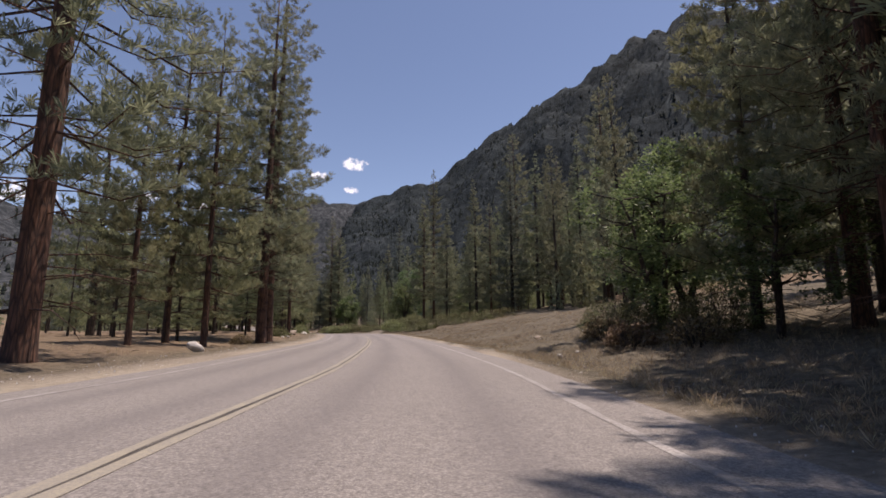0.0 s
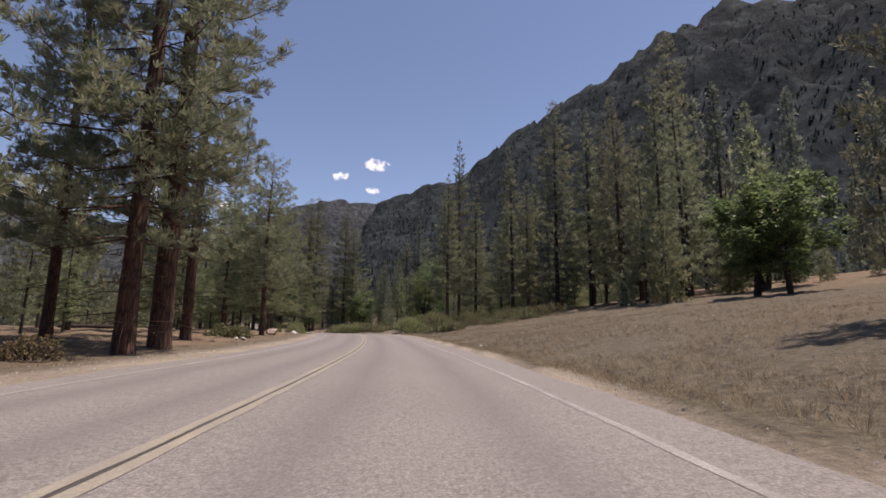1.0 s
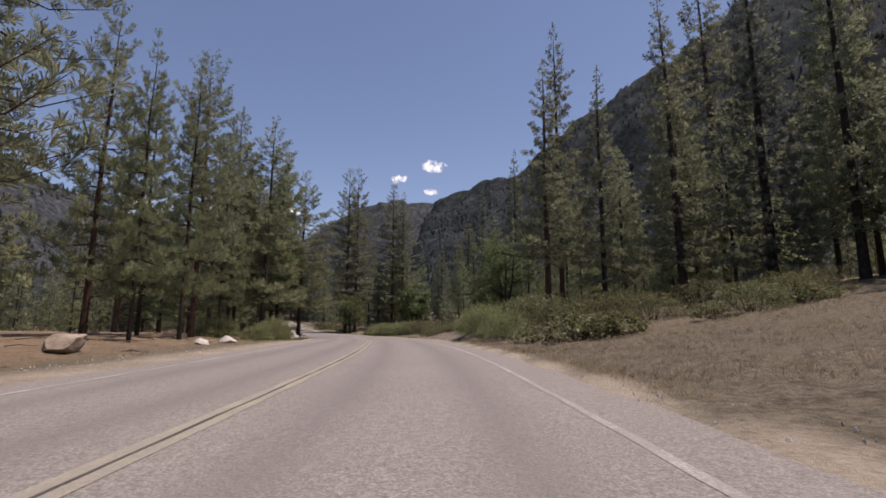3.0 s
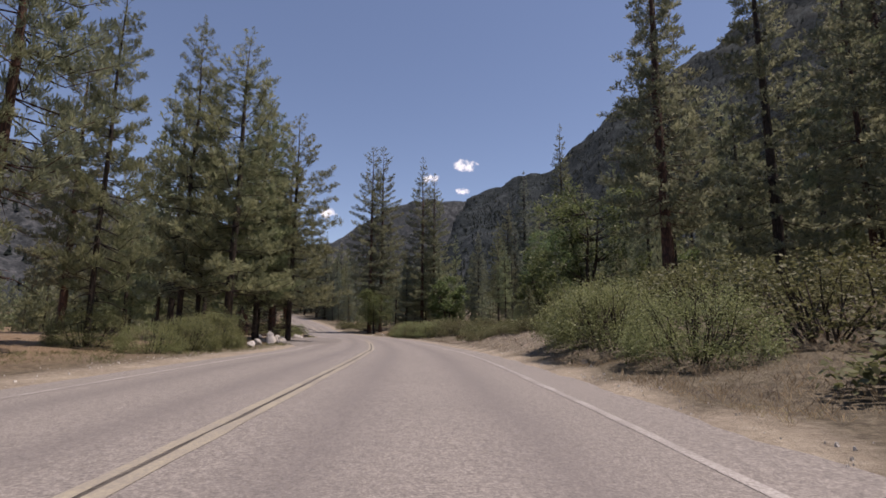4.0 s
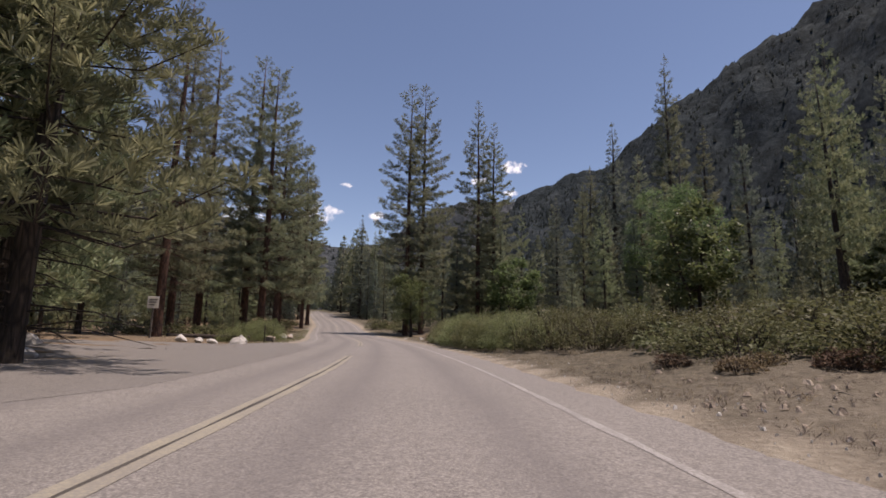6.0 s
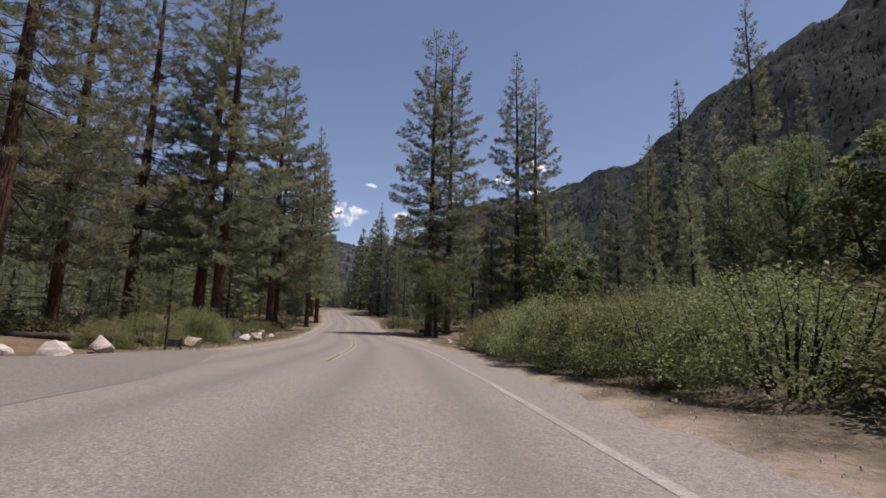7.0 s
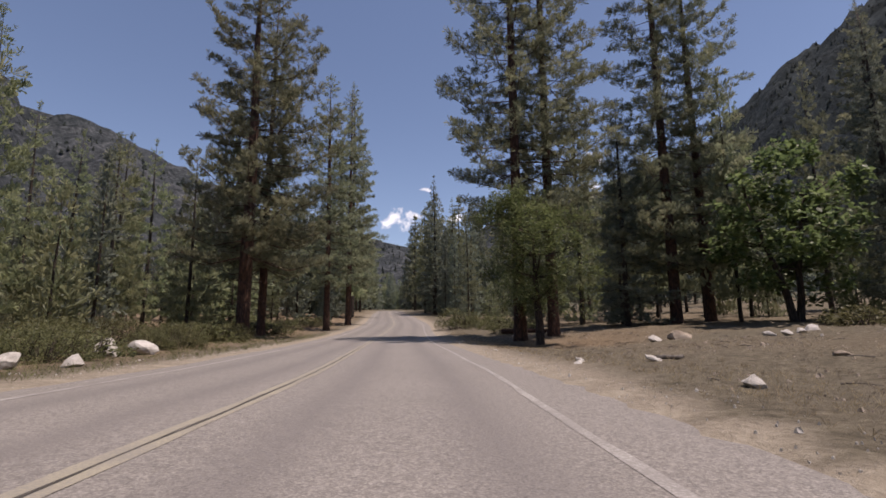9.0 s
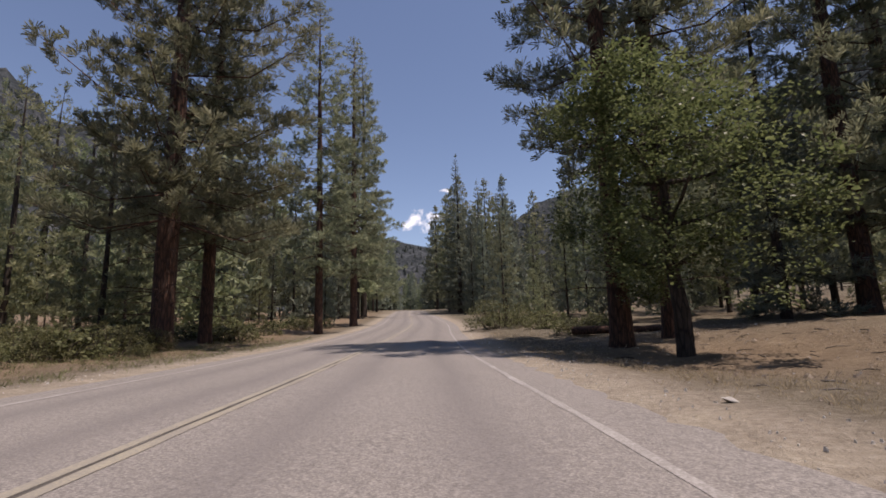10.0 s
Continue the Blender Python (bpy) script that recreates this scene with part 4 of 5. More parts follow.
# >>> plants
# left of the road, from the start onwards
plant("P", -9.4, 12.9, 33, 2, squat=0.9)
plant("R", -12.2, 22.0, 13, 1, squat=0.8)
plant("R", -12.7, 26.0, 19, 0, squat=0.66)
plant("R", -10.3, 24.9, 18, 1, squat=0.7)
plant("P", -10.4, 33.6, 27, 2)
plant("P", -11.0, 36.6, 30, 1)
plant("P", -15.4, 36.6, 22, 0, squat=0.75)
plant("Y", -13.6, 29.0, 8)
plant("q", -27.4, 42.5, 24, 1)
plant("y", -28.8, 45.8, 16)
plant("y", -23.0, 56.0, 16)
plant("y", -27.7, 53.6, 15)
plant("Y", -15.9, 46.0, 13, squat=0.7)
plant("P", -14.2, 44.5, 27, 0, squat=0.85)
plant("y", -28.9, 70.7, 20)
plant("R", -19.1, 59.6, 12, 1)
plant("R", -15.9, 60.1, 16, 0)
plant("R", -25.8, 75.0, 19.6, 1, squat=0.72)
plant("Y", -25.5, 78.5, 17, squat=0.6)
plant("Y", -19.9, 71.2, 15, squat=0.6)
plant("Y", -20.6, 75.5, 16, squat=0.58)
plant("R", -22.0, 78.5, 18, 0, squat=0.72)
plant("Y", -23.1, 83.0, 16, squat=0.62)
plant("Y", -31.2, 97.4, 24, squat=0.75)
plant("Y", -26.9, 104.6, 19.5, 0)
plant("Y", -29.5, 104.3, 20, squat=0.75)
plant("Y", -28.4, 102.2, 21, squat=0.75)
plant("Y", -31.5, 107.0, 22, squat=0.7)
plant("Y", -27.8, 97.9, 23, 0, squat=1.05)
plant("y", -33.0, 101.5, 22, squat=0.8)
plant("y", -34.5, 109.5, 22, squat=0.8)
plant("y", -37.5, 104.0, 23)
plant("p", -51.2, 106.2, 30)
plant("y", -48.9, 115.4, 30)
plant("y", -41.5, 113.4, 26)
plant("P", -50.8, 134.8, 30, 2)
plant("P", -48.4, 138.2, 30, 1)
plant("W", -44.9, 136.3, 27, 0, 75, squat=0.9)
plant("P", -47.0, 128.0, 26, 2)
plant("P", -42.8, 123.0, 25, 1)
plant("W", -62.6, 163.2, 34, 0, 30)
plant("W", -64.6, 166.8, 31, 0, 200, squat=0.75)
plant("p", -68.4, 179.4, 30)
plant("p", -74.6, 191.2, 34)
plant("y", -91.9, 165.3, 22)
plant("y", -89.7, 160.4, 23)
plant("y", -85.8, 170.1, 21.5)
plant("y", -88.2, 168.0, 22)
plant("y", -80.4, 163.4, 19)
# right of the road
plant("P", 8.9, 8.6, 21, 2, squat=0.9)
plant("P", 10.8, 11.6, 17, 0)
plant("P", 11.4, 6.3, 21, 2, squat=0.8)
plant("Y", 10.2, 14.4, 13, 0)
plant("Y", 13.0, 9.0, 20, 2)
plant("y", 13.8, 14.0, 19, 1)
plant("OK", 9.3, 18.2, 7.0, 0)
plant("OK", 11.5, 20.5, 8.0, 1)
plant("OK", 9.2, 12.2, 4.6, 1)
# beside the start, outside the view, whose shade lies on the verge
plant("Y", 9.0, 4.9, 20, 1)
plant("Y", 8.6, 2.4, 21, 0)
plant("y", 10.0, -1.5, 18, 2)
for s, d, h in ((11.0, 10.6, 1.5), (14.0, 9.8, 1.4), (16.5, 10.4, 1.7), (13.0, 12.6, 1.8), (17.5, 13.0, 1.9), (20.0, 11.6, 1.5)):
    plant("N", *beside(s, d), h)
plant("p", 34.7, 89.8, 42, 0)
plant("p", 23.9, 82.8, 27, 1)
plant("p", 21.1, 88.5, 30, 2)
plant("f", 17.0, 92.0, 32, 0)
plant("ok", 26.8, 55.7, 10)
plant("ok", 25.4, 57.7, 10)
plant("ok", 33.0, 68.0, 13)
plant("f", 28.7, 89.2, 27, 1)
plant("p", 22.3, 112.3, 44, 0)
plant("p", 2.3, 103.8, 34, 1, squat=0.8)
plant("p", 10.1, 91.5, 27, 2)
plant("p", 0.2, 96.0, 25, 1)
plant("p", 4.6, 93.4, 22, 2)
plant("OK", -3.6, 101.5, 10.2, 0, squat=0.9)
plant("f", -0.5, 192.5, 52, 1, squat=0.85)
plant("B", -43.6, 170.2, 43, 0, 40)
plant("B", -41.9, 172.7, 43.5, 0, 200, squat=0.95)
plant("B", -34.0, 179.5, 42, 1, 110)
plant("B", -31.6, 181.4, 38, 1, 290)
plant("F", -37.4, 178.0, 19, 0)
plant("OB", -41.16, 166.4, 9.6, 0)
plant("OB", -3.5, 171.5, 20.0, 0, squat=0.75)
plant("f", -10.4, 196.9, 41, 0, squat=1.25)
plant("f", -15.0, 199.0, 33, 1, squat=1.2)
plant("p", -6.5, 188.0, 31, 0)
plant("f", -12.5, 186.0, 25, 0, squat=1.2)
plant("p", 3.5, 185.0, 34, 2)
plant("f", -84.4, 235.6, 33, 0)
plant("f", -82.0, 240.0, 28, 1)
plant("p", -93.0, 216.0, 50, 2)
plant("R", *beside(99.2, 11.6), 3.6, 1)
plant("R", -6.8, 102.0, 2.4, 1)
plant("R", *beside(133.0, -9.2), 3.2, 1, squat=1.1)
plant("S", -2.5, 172.0, 26)
plant("N", -55.0, 184.5, 2.7, 0, squat=1.1)
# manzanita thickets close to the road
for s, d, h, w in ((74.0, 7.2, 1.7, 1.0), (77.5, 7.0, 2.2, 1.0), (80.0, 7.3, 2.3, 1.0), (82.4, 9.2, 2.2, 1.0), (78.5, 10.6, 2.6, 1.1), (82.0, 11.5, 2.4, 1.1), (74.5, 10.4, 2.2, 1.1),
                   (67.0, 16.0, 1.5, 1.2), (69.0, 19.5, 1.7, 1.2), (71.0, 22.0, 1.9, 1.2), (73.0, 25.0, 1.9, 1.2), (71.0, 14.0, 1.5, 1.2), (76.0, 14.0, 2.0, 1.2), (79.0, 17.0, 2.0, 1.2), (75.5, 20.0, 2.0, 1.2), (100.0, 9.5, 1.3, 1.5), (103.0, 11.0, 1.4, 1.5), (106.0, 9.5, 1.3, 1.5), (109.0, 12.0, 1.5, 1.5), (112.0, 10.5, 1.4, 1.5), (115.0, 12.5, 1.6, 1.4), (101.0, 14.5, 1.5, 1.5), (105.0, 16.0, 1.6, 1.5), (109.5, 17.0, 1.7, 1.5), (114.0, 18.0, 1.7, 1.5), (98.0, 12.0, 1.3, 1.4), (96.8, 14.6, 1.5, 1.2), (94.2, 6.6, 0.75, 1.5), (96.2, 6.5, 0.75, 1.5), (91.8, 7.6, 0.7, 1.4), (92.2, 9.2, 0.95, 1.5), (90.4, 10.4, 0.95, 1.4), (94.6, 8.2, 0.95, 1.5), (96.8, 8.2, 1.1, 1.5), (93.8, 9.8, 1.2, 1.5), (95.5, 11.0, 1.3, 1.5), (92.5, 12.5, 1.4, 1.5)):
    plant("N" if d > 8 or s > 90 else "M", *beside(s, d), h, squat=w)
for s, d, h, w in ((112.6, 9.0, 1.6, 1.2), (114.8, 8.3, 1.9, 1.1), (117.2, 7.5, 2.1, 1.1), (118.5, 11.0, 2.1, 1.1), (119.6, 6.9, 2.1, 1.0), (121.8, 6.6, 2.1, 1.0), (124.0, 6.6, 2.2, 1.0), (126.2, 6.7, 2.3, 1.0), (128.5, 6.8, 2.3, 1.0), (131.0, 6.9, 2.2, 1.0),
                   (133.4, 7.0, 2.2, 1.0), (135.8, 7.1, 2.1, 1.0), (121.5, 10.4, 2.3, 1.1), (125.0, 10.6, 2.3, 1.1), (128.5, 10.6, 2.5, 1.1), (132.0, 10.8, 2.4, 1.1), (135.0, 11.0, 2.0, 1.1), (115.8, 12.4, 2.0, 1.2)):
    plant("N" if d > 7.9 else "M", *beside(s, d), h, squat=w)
for s, d, h, w in ((82.5, -7.4, 1.3, 1.0), (85.0, -7.2, 1.8, 0.9), (88.0, -7.2, 2.2, 0.8), (90.2, -7.2, 1.4, 0.9), (84.0, -10.4, 1.9, 1.0), (128.8, -8.2, 1.2, 1.1), (131.5, -7.8, 1.5, 1.0),
                   (134.5, -7.2, 1.9, 0.9), (136.3, -7.6, 2.0, 0.9), (154.0, -8.6, 1.3, 1.3), (158.2, -10.8, 1.4, 1.3), (163.4, -8.8, 1.4, 1.2), (171.5, -9.4, 1.4, 1.2), (174.5, -9.8, 1.2, 1.2), (160.0, -12.6, 1.6, 1.3), (165.0, -12.8, 1.6, 1.3), (152.6, -9.4, 1.0, 1.2), (155.5, -10.4, 1.1, 1.3), (161.5, -9.2, 1.1, 1.2), (165.5, -9.6, 1.3, 1.2), (168.5, -10.0, 1.4, 1.1)):
    plant("N" if s > 150 else "M", *beside(s, d), h, squat=w)
for s, d, h in ((137.4, 7.2, 2.3), (139.6, 8.7, 2.1), (137.8, 9.9, 2.4)):
    plant("D", *beside(s, d), h)
BUSH = np.random.RandomState(31)
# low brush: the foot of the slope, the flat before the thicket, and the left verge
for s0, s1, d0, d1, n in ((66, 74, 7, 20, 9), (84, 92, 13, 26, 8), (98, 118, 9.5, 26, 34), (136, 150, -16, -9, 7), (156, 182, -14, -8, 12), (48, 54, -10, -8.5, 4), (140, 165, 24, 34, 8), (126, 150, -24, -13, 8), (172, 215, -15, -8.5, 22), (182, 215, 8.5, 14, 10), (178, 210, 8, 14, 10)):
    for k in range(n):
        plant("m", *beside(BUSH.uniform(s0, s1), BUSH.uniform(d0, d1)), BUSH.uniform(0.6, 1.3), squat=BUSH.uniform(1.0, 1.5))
for s, d in ((141.2, 7.4), (141.6, 8.2), (9.2, 9.0), (11.0, 8.2), (13.5, 8.6), (27.6, -7.6), (100.5, 9.0)):
    plant("r", *beside(s, d), BUSH.uniform(0.6, 1.0))

for k in range(14):
    plant("r", *beside(BUSH.uniform(84, 106), BUSH.uniform(6.6, 12.5)), BUSH.uniform(0.2, 0.42), squat=1.3)

# the forest behind: scattered, never closer to one another than they grow
FOREST = np.random.RandomState(77)
GLADES = [(2.0, 172.0, 9.0), (3.0, 103.0, 8.0), (33.0, 61.0, 9.0), (-33.0, 170.0, 7.0)]   # open spots: x, y, radius


def scatter(n, s0, s1, d0, d1, kinds, low, high, gap=3.2):
    done, tries = 0, 0
    while done < n and tries < n * 12:
        tries += 1
        s, d = FOREST.uniform(s0, s1), FOREST.uniform(d0, d1)
        x, y = beside(s, d)
        if min((x - a) ** 2 + (y - b) ** 2 for a, b in SPOTS) < gap * gap or any(math.hypot(x - a, y - b) < r for a, b, r in GLADES):
            continue
        plant(kinds[FOREST.randint(len(kinds))], x, y, FOREST.uniform(low, high), squat=FOREST.uniform(0.66, 0.98))
        done += 1


def far_forest(name, label, n, s0, s1, d0, d1, kinds, low, high, gap):
    """Ranks of trees too far off to tell apart, as one mesh."""
    verts, faces, mats, which, k, done, tries = [], [], [], [], 0, 0, 0
    while done < n and tries < n * 10:
        tries += 1
        x, y = beside(FOREST.uniform(s0, s1), FOREST.uniform(d0, d1))
        if min((x - a) ** 2 + (y - b) ** 2 for a, b in SPOTS) < gap * gap:
            continue
        SPOTS.append((x, y))
        done += 1
        pool = MADE[kinds[FOREST.randint(len(kinds))]]
        src = pool[sorted(pool)[FOREST.randint(len(pool))]]
        sz = FOREST.uniform(low, high) / src["tall"]
        a, wide = FOREST.uniform(0, 6.283), sz * FOREST.uniform(0.85, 1.2)
        turn = np.array([[math.cos(a) * wide, -math.sin(a) * wide, 0], [math.sin(a) * wide, math.cos(a) * wide, 0], [0, 0, sz]])
        for ob in src.children:
            me = ob.data
            co = np.empty(len(me.vertices) * 3, np.float32)
            me.vertices.foreach_get("co", co)
            verts.append(co.reshape(-1, 3) @ turn.T + np.array([x, y, height(x, y)]))
            if me.materials[0] not in mats:
                mats.append(me.materials[0])
            faces += [tuple(i + k for i in q.vertices) for q in me.polygons]
            which += [mats.index(me.materials[0])] * len(me.polygons)
            k += len(me.vertices)
    o = mesh_object(name, np.concatenate(verts).tolist(), faces, mats, which=which)
    tagged(o, label, "trees", kind="stuff")


scatter(6, 30, 60, -24, -15, "y", 8, 15)
scatter(18, 0, 105, -42, -24, "yyq", 9, 15)
scatter(28, -10, 110, -80, -42, "ghg", 11, 17, 4)
scatter(12, 118, 165, -30, -16, "yq", 10, 20)
scatter(36, 115, 200, -85, -32, "ghg", 11, 17, 4)
scatter(34, 172, 250, -50, -16, "qqy", 12, 18, 3.5)
scatter(32, -5, 110, -60, -20, "u", 3, 8, 2.2)
scatter(38, 120, 210, -60, -15, "u", 3, 9, 2.2)
scatter(26, 50, 110, 28, 60, "u", 3, 10, 2.2)
scatter(26, 110, 175, 24, 60, "u", 3, 9, 2.2)
scatter(24, 176, 230, 11, 45, "u", 2.5, 8, 2.2)
scatter(16, -14, 26, 14, 34, "yq", 14, 24)
scatter(14, -14, 40, 34, 70, "gh", 16, 28)
scatter(14, 55, 100, 30, 46, "pyq", 18, 30)
scatter(40, 45, 120, 40, 100, "ggh", 20, 34, 4)
scatter(10, 100, 125, 26, 40, "yq", 14, 26)
scatter(12, 120, 185, 34, 50, "qFq", 15, 26, 4)
scatter(30, 105, 185, 50, 110, "ggh", 16, 32, 4)
scatter(26, 178, 215, 11, 40, "qyq", 12, 25, 4)
scatter(6, 96, 180, 20, 60, ["ok"], 7, 13)
scatter(44, 120, 200, -60, -17, "uhu", 5, 13, 2.4)
scatter(30, 200, 262, -45, -9.5, "hqh", 12, 22, 2.8)
scatter(34, 150, 236, 26, 80, "hgq", 15, 25, 3.4)
scatter(24, 190, 250, 9.5, 30, "hqh", 10, 20, 2.8)
far_forest("far_forest", "distant pines and firs closing the road's end", 76, 205, 430, -26, -8.0, "ggh", 18, 32, 3.2)
far_forest("far_forest", "distant pines and firs beyond the straight", 72, 212, 430, 8.0, 28, "ggh", 18, 32, 3.2)
far_forest("far_forest", "distant pines where the road bends out of sight", 46, 440, 520, -30, 30, "ggh", 18, 28, 3.5)
far_forest("far_forest", "distant pines and firs up the slope", 40, 0, 170, 110, 210, "gh", 18, 32, 5)
# <<< plants


# ---------------------------------------------------------------- trees on the mountainsides
def hillside_trees(name, label, ob, n, seed, low, high, rows, steps, u0, u1):
    """Small conifers all over a slope: two stacked ragged cones each."""
    rng = np.random.RandomState(seed)
    co = np.array([v.co for v in ob.data.vertices])
    verts, faces = [], []
    for _ in range(n):
        i, j = int(rng.uniform(u0, u1) * (rows - 2)), rng.randint(steps - 1)
        a, b = rng.uniform(0, 1, 2)
        p = (co[i * steps + j] * (1 - a) + co[(i + 1) * steps + j] * a) * (1 - b) + (co[i * steps + j + 1] * (1 - a) + co[(i + 1) * steps + j + 1] * a) * b
        H = rng.uniform(low, high)
        R = H * rng.uniform(0.2, 0.42)
        for z0, z1, r in ((0.05, 0.7, R), (0.45, 1.0, R * 0.66)):
            k = len(verts)
            t0 = rng.uniform(0, 6)
            for q in range(5):
                t = t0 + q * 1.2566
                rr = r * rng.uniform(0.7, 1.2)
                verts.append((p[0] + math.cos(t) * rr, p[1] + math.sin(t) * rr, p[2] + H * (z0 + rng.uniform(-0.05, 0.05)) - 0.5))
            verts.append((p[0], p[1], p[2] + H * z1))
            faces += [(k + q, k + (q + 1) % 5, k + 5) for q in range(5)]
    o = mesh_object(name, verts, faces, BRUSH_FAR)
    tagged(o, label, "trees", kind="stuff")


hillside_trees("hillside_trees", "dark conifers scattered over the steep mountainside", RIDGES[0], 11000, 41, 3, 9, 50, 170, 0.02, 1.0)
hillside_trees("hillside_trees", "far dark conifers on the granite mountainside", RIDGES[2], 2200, 42, 5, 14, 36, 110, 0.0, 1.0)
hillside_trees("hillside_trees", "tiny far conifers on the slope at the valley's end", RIDGES[1], 500, 43, 6, 13, 24, 60, 0.0, 1.0)


# ---------------------------------------------------------------- rocks
ROCKS = [boulder("boulder", 101 + i, GRANITE, "pale granite boulder lying beside the road") for i in range(4)]
ROCKS += [boulder("boulder", 121 + i, BROWNSTONE, "weathered brown boulder lying in dry grass") for i in range(2)]
USED = set()


def rock(i, x, y, wide, deep, tall, turn=0, sunk=0.25):
    m = pose(x, y, height(x, y) + tall * (0.5 - sunk), 14 * math.sin(x * 3.1), 14 * math.sin(y * 2.3), turn) @ Matrix.Diagonal((wide, deep, tall, 1.0))
    if i not in USED:
        USED.add(i)
        ROCKS[i].matrix_basis = m
        return ROCKS[i]
    o = copy_thing(ROCKS[i], Matrix.Identity(4))
    o.matrix_basis = m
    return o


def at_road(i, s, d, wide, deep, tall, turn=0):
    rock(i, *beside(s, d), wide, deep, tall, turn)


rock(0, -8.6, 20.4, 0.95, 0.6, 0.6, 20)
rock(4, -16.7, 64.9, 1.6, 1.1, 1.0, 10)
rock(1, -16.6, 71.4, 0.9, 0.6, 0.45, 60)
rock(2, -17.9, 75.4, 1.2, 0.8, 0.65, 15)
for i, s, d, w, q, h, a in ((0, 46.9, -7.6, 0.5, 0.35, 0.3, 0), (2, 47.5, -8.2, 0.4, 0.3, 0.25, 50), (3, 91.9, -6.3, 0.65, 0.5, 0.55, 30), (0, 94.6, -6.6, 0.75, 0.5, 0.6, 80),
                            (1, 98.8, -6.6, 0.85, 0.7, 1.25, 20), (2, 101.8, -6.8, 0.7, 0.55, 0.95, 120), (3, 103.4, -6.5, 0.85, 0.6, 0.5, 10), (0, 107.5, -7.2, 1.1, 0.7, 0.55, 45),
                            (4, 105.6, -7.6, 0.9, 0.8, 0.6, 70), (1, 111.5, -9.6, 1.0, 0.7, 0.6, 10)):
    at_road(i, s, d, w, q, h, a)
for i, s, d, w, q, h, a in ((2, 124.5, -9.9, 0.9, 0.7, 0.75, 0), (3, 124.7, -9.0, 0.7, 0.5, 0.6, 40), (0, 123.8, -8.0, 0.8, 0.6, 0.5, 15), (1, 123.6, -6.7, 1.3, 0.8, 0.6, 5), (2, 126.6, -7.2, 0.9, 0.8, 0.9, 60),
                            (4, 131.6, -6.3, 1.0, 0.7, 0.7, 20), (3, 141.3, -6.4, 1.0, 0.8, 0.7, 30), (5, 142.8, -6.1, 0.9, 0.7, 0.6, 0), (0, 146.3, -6.7, 0.7, 0.5, 0.5, 0), (1, 144.4, -7.6, 0.8, 0.6, 0.75, 70)):
    at_road(i, s, d, w, q, h, a)
for i, s, d, w, q, h, a in ((3, 151.0, -7.3, 0.75, 0.6, 0.8, 0), (2, 157.8, -8.9, 1.3, 0.9, 1.25, 35), (0, 159.5, -8.4, 1.6, 1.0, 0.95, 10), (1, 152.1, -6.5, 0.7, 0.5, 0.5, 15), (4, 148.4, -7.3, 1.1, 0.8, 0.7, 0),
                            (2, 145.8, 6.9, 0.45, 0.3, 0.34, 20), (0, 150.4, 7.9, 0.6, 0.35, 0.22, 0), (3, 150.4, 6.0, 0.35, 0.3, 0.2, 0), (4, 159.4, 14.0, 1.5, 1.0, 0.75, 15), (1, 160.4, 13.4, 1.2, 0.7, 0.5, 60)):
    at_road(i, s, d, w, q, h, a)
for i, s, d, w, q, h, a in ((5, 148.9, 11.3, 0.5, 0.35, 0.22, 0), (0, 155.0, 14.7, 0.6, 0.4, 0.35, 0), (2, 155.8, 16.0, 0.6, 0.45, 0.35, 40), (3, 156.1, 16.9, 0.55, 0.4, 0.36, 80), (1, 158.5, 19.5, 0.8, 0.6, 0.45, 10),
                            (0, 151.3, 6.4, 0.35, 0.25, 0.2, 0), (2, 158.4, 5.6, 0.45, 0.12, 0.1, 60), (1, 38.2, 5.8, 0.26, 0.2, 0.2, 0), (3, 38.4, 6.1, 0.2, 0.18, 0.16, 0)):
    at_road(i, s, d, w, q, h, a)
for i, s, d, w, q, h, a in ((0, 11.6, 6.2, 0.25, 0.2, 0.18, 0), (2, 12.0, 6.9, 0.22, 0.2, 0.15, 0), (4, 13.8, 9.0, 0.9, 0.8, 0.8, 0), (4, 20.3, 8.2, 0.5, 0.4, 0.3, 0), (5, 133.6, 5.2, 0.5, 0.35, 0.25, 30), (4, 133.0, 5.8, 0.4, 0.3, 0.2, 0)):
    at_road(i, s, d, w, q, h, a)


# ---------------------------------------------------------------- logs, barrier, sign
def log(x, y, long, thick, turn, mat, label):
    v, f = tube([(-long / 2, 0, 0), (-long / 6, 0.05, 0.02), (long / 4, -0.04, 0), (long / 2, 0.02, 0.03)], [thick, thick * 0.95, thick * 0.85, thick * 0.7], 9, 0.06, np.random.RandomState(int(long * 7)))
    f.append(tuple(range(8, -1, -1)))
    o = mesh_object("fallen_log", v, f, mat, smoothed=True)
    o.matrix_basis = pose(x, y, height(x, y) + thick * 0.8, 0, 0, turn)
    tagged(o, label, "log", "fallen logs")


log(-27.6, 95.2, 2.6, 0.2, 30, BARK_RED, "fallen red-brown log on the forest floor")
log(-40.0, 124.5, 6.0, 0.18, 8, BARK_DARK, "long dark fallen log behind the boulders")
log(-44.8, 176.2, 4.5, 0.22, 12, BARK_RED, "fallen red-brown log under the trees")
log(*beside(150.4, 8.3), 0.8, 0.06, 40, BARK_GREY, "short bleached stick on the ground")
log(-30.5, 60.0, 5.0, 0.2, 15, BARK_DARK, "long dark fallen log on the forest floor")


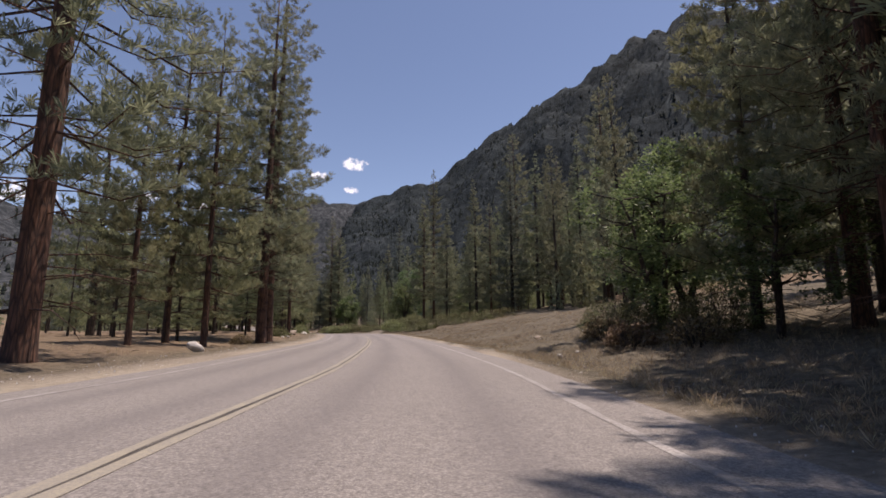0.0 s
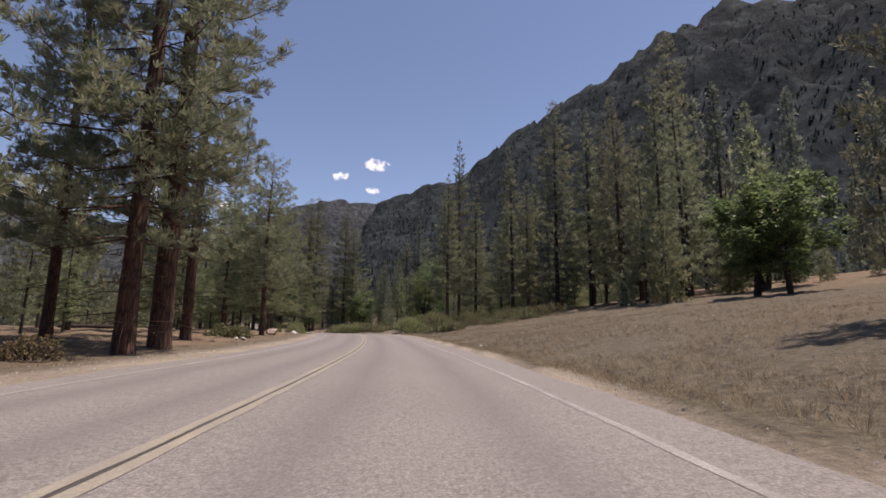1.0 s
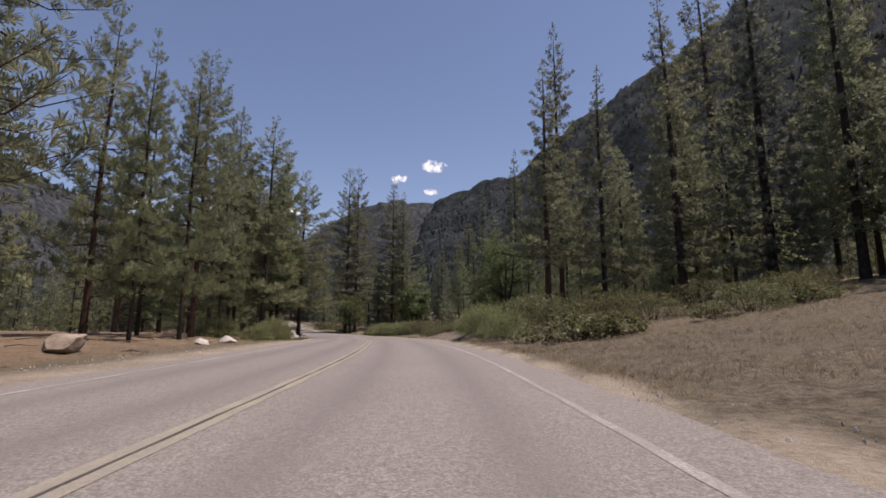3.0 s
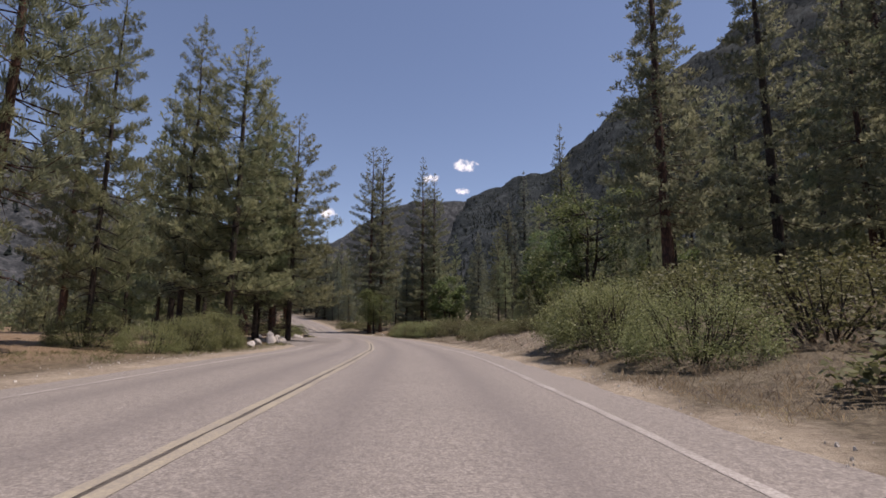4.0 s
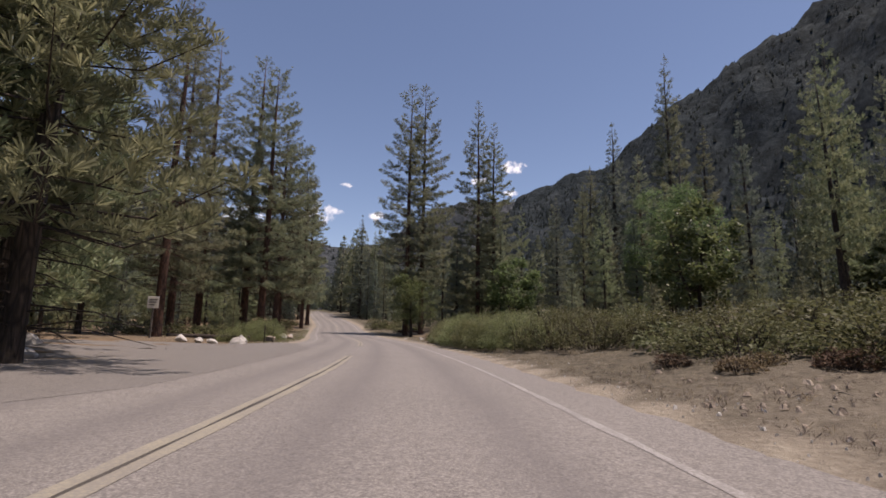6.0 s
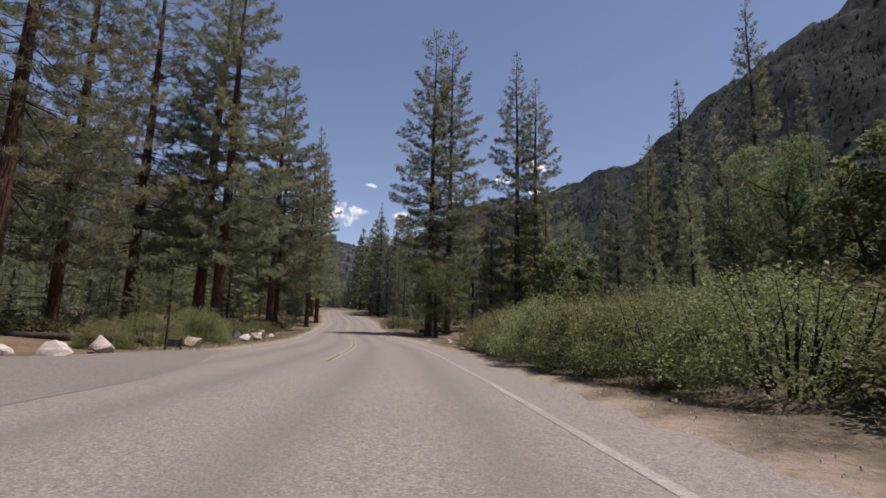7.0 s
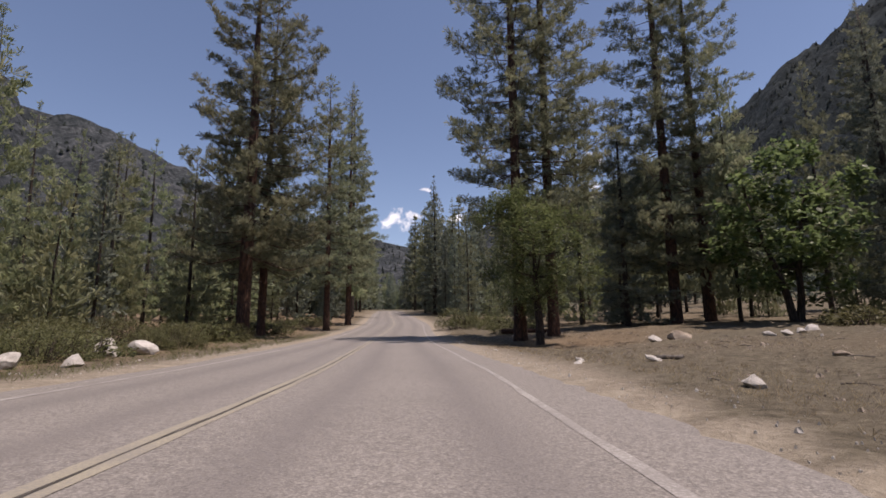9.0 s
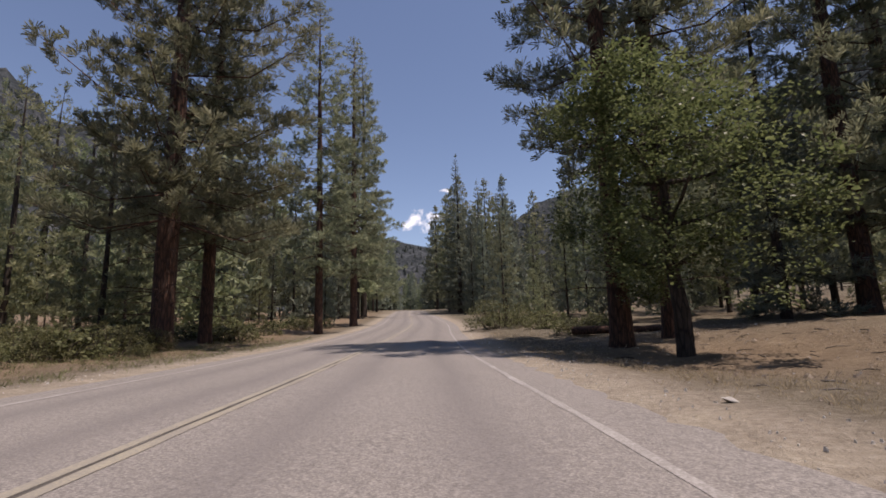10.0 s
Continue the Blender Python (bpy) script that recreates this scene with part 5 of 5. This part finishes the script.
def box(name, x0, x1, y0, y1, z0, z1, mat, parent):
    v = [(x, y, z) for z in (z0, z1) for x, y in ((x0, y0), (x1, y0), (x1, y1), (x0, y1))]
    f = [(3, 2, 1, 0), (4, 5, 6, 7), (0, 1, 5, 4), (1, 2, 6, 5), (2, 3, 7, 6), (3, 0, 4, 7)]
    bm = bmesh.new()
    vs = [bm.verts.new(p) for p in v]
    for q in f:
        bm.faces.new([vs[i] for i in q])
    bmesh.ops.bevel(bm, geom=bm.edges[:], offset=0.012, segments=1, affect="EDGES")
    me = bpy.data.meshes.new(name)
    bm.to_mesh(me)
    bm.free()
    me.materials.append(mat)
    o = new(name, me)
    o.parent = parent
    return o


def barrier():
    root = new("timber_barrier")
    x, y = beside(BARRIER_S, BARRIER_D)
    box("post", -0.30, -0.24, -0.04, 0.04, -0.2, 1.15, BARK_DARK, root)
    box("post", 0.28, 0.34, -0.04, 0.04, -0.2, 0.42, BARK_DARK, root)
    box("board", -0.20, 0.26, -0.02, 0.02, 0.10, 0.38, BARK_GREY, root)
    root.matrix_basis = pose(x, y, height(x, y), 0, 0, 12)
    tagged(root, "low grey board between dark timber posts beside the road", "barrier")


BARRIER_S, BARRIER_D = 128.9, -6.0
SIGN, _nt, _b = material("sign_paint", 0.5)
_b.inputs["Base Color"].default_value = (0.72, 0.70, 0.66, 1.0)
_nt.links.new(ramp(_nt, noise_node(_nt, mapped(_nt), 5.0, 4.0), [(0.3, (0.6, 0.58, 0.54)), (0.7, (0.76, 0.74, 0.70))]), _b.inputs["Base Color"])


def sign():
    root = new("road_sign")
    x, y = beside(126.5, -12.3)
    box("post", -0.05, 0.05, -0.04, 0.04, -0.3, 2.3, BARK_GREY, root)
    box("panel", -0.32, 0.32, -0.065, -0.045, 1.75, 2.45, SIGN, root)
    for k in range(3):
        box("text_bar", -0.22, 0.22 - 0.06 * k, -0.071, -0.066, 2.24 - 0.16 * k, 2.29 - 0.16 * k, SEAM, root)
    root.matrix_basis = pose(x, y, height(x, y), 0, 0, 25)
    tagged(root, "small white road sign on a grey post", "sign")


barrier()
sign()


# ---------------------------------------------------------------- dry grass, gravel
def grass(name, label, n, s0, s1, d0, d1, seed, tall, mat, blades=7, keep=0.0, wide=0.06):
    rng = np.random.RandomState(seed)
    s, d = rng.uniform(s0, s1, n), d0 + (d1 - d0) * rng.uniform(0, 1, n) ** 1.4
    p = np.array([beside(a, b) for a, b in zip(s, d)])
    ok = lumps(p[:, 0], p[:, 1], 2.3) + 0.6 * lumps(p[:, 0], p[:, 1], 0.8) > keep
    p = p[ok]
    z = ground(p[:, 0], p[:, 1])
    c = np.stack([p[:, 0], p[:, 1], z - 0.02], 1)
    v, f = tuft_mesh(rng, c, np.tile([0, 0, 1.0], (len(c), 1)), rng.uniform(0.35, 1.2, len(c)) * tall, blades, wide, 0.8)
    o = mesh_object(name, v, f.tolist(), mat)
    tagged(o, label, "grass", kind="stuff")


grass("dry_grass", "dry straw-coloured grass over the open slope", 34000, -4, 76, 5.1, 26, 1, 0.17, STRAW, 6, -0.6)
grass("dry_grass", "dry straw-coloured grass on the flat by the road", 9000, 86, 185, 5.6, 22, 2, 0.12, STRAW, 7, -0.1)
grass("dry_grass", "thin dry grass on the sandy verge", 8000, -4, 185, -14, -5.6, 3, 0.12, STRAW, 7, -0.1)
grass("dry_weeds", "grey-brown dead weeds over the open slope", 9000, -4, 80, 5.4, 20, 11, 0.13, WEED, 12, -0.2, 0.05)
grass("dry_weeds", "purplish grey dead weeds over the sandy bank", 5200, 74, 108, 5.3, 15, 21, 0.085, WEED, 12, -0.3, 0.06)
grass("dry_weeds", "grey-brown dead weeds on the flat", 2600, 138, 185, 6.6, 24, 12, 0.11, WEED, 11, 0.0, 0.05)
grass("dry_grass", "yellow straw along the gravel shoulder", 3000, 138, 186, 6.3, 8.6, 13, 0.12, STRAW, 6, -0.8)
grass("dry_grass", "yellow straw beside the sandy edge", 3000, -4, 70, 5.2, 6.8, 14, 0.10, STRAW, 6, -0.6)
grass("green_grass", "low greenish weeds at the verge's edge", 7000, 128, 186, -9.5, -4.9, 4, 0.16, MANZANITA, 7, -0.9)
grass("green_grass", "low greenish weeds among the straw", 2500, 76, 100, -9.0, -4.9, 5, 0.15, MANZANITA, 7, -0.2)


def gravel(name, label, n, s0, s1, d0, d1, seed, size, mat):
    rng = np.random.RandomState(seed)
    p = np.array([beside(rng.uniform(s0, s1), rng.uniform(d0, d1)) for _ in range(n)])
    z = ground(p[:, 0], p[:, 1])
    verts, faces = [], []
    for (x, y), h in zip(p, z):
        r = size * rng.uniform(0.4, 1.0) * (2.2 if rng.uniform() < 0.06 else 1.0)
        k = len(verts)
        t0 = rng.uniform(0, 6)
        for q in range(5):
            t = t0 + q * 1.2566
            rr = r * rng.uniform(0.7, 1.2)
            verts.append((x + math.cos(t) * rr, y + math.sin(t) * rr, h - 0.02))
        for q in range(3):
            t = t0 + q * 2.094
            verts.append((x + math.cos(t) * r * 0.5, y + math.sin(t) * r * 0.5, h + r * rng.uniform(0.5, 0.9)))
        faces += [(k, k + 1, k + 5), (k + 1, k + 2, k + 6), (k + 2, k + 3, k + 6), (k + 3, k + 4, k + 7), (k + 4, k, k + 7), (k + 5, k + 1, k + 6), (k + 6, k + 3, k + 7), (k + 7, k, k + 5), (k + 5, k + 6, k + 7)]
    o = mesh_object(name, verts, faces, mat)
    tagged(o, label, "gravel", kind="stuff")


gravel("gravel", "loose pale gravel along the road's edge", 3000, -4, 190, 4.6, 6.2, 7, 0.020, GRANITE)
gravel("gravel", "loose pale gravel on the left verge", 2200, -4, 190, -6.6, -4.5, 8, 0.022, GRANITE)
gravel("gravel", "stones scattered over the dry ground", 900, 20, 185, 6.5, 22, 9, 0.035, GRANITE)
gravel("gravel", "brown clods scattered over the sandy bank", 1100, 76, 106, 5.4, 14, 10, 0.06, BROWNSTONE)
gravel("gravel", "grey stones and pebbles over the bare flat", 1300, 138, 178, 6.4, 18, 15, 0.045, BROWNSTONE)


def twigs(name, label, n, s0, s1, d0, d1, seed, long, mat):
    """Broken twigs and thin fallen branches, lying as they fell."""
    rng = np.random.RandomState(seed)
    pieces = []
    for _ in range(n):
        x, y = beside(rng.uniform(s0, s1), rng.uniform(d0, d1))
        a, L = rng.uniform(0, 6.283), long * rng.uniform(0.3, 1.0)
        dx, dy = math.cos(a) * L / 2, math.sin(a) * L / 2
        bx, by = rng.normal(0, 0.08, 2) * L
        path = [(x - dx, y - dy, height(x - dx, y - dy) + 0.02), (x + bx, y + by, height(x + bx, y + by) + 0.03 + 0.04 * L), (x + dx, y + dy, height(x + dx, y + dy) + 0.02)]
        r = 0.008 + 0.012 * L
        pieces.append(tube(path, [r, r * 0.8, r * 0.35], 4))
    v, f = joined(pieces)
    tagged(mesh_object(name, v, f, mat), label, "twigs", kind="stuff")


twigs("fallen_twigs", "bleached broken twigs strewn over the bare flat", 130, 140, 185, 6.8, 20, 51, 0.6, BARK_GREY)
twigs("fallen_twigs", "dark fallen branches on the pine litter", 160, 0, 120, -20, -6.8, 52, 1.1, BARK_DARK)
twigs("fallen_twigs", "dark fallen branches under the oak and pines", 50, 160, 182, 8.0, 16, 53, 0.9, BARK_DARK)
twigs("fallen_twigs", "grey dead stems over the sandy bank", 70, 76, 108, 5.6, 14, 54, 0.4, BARK_GREY)
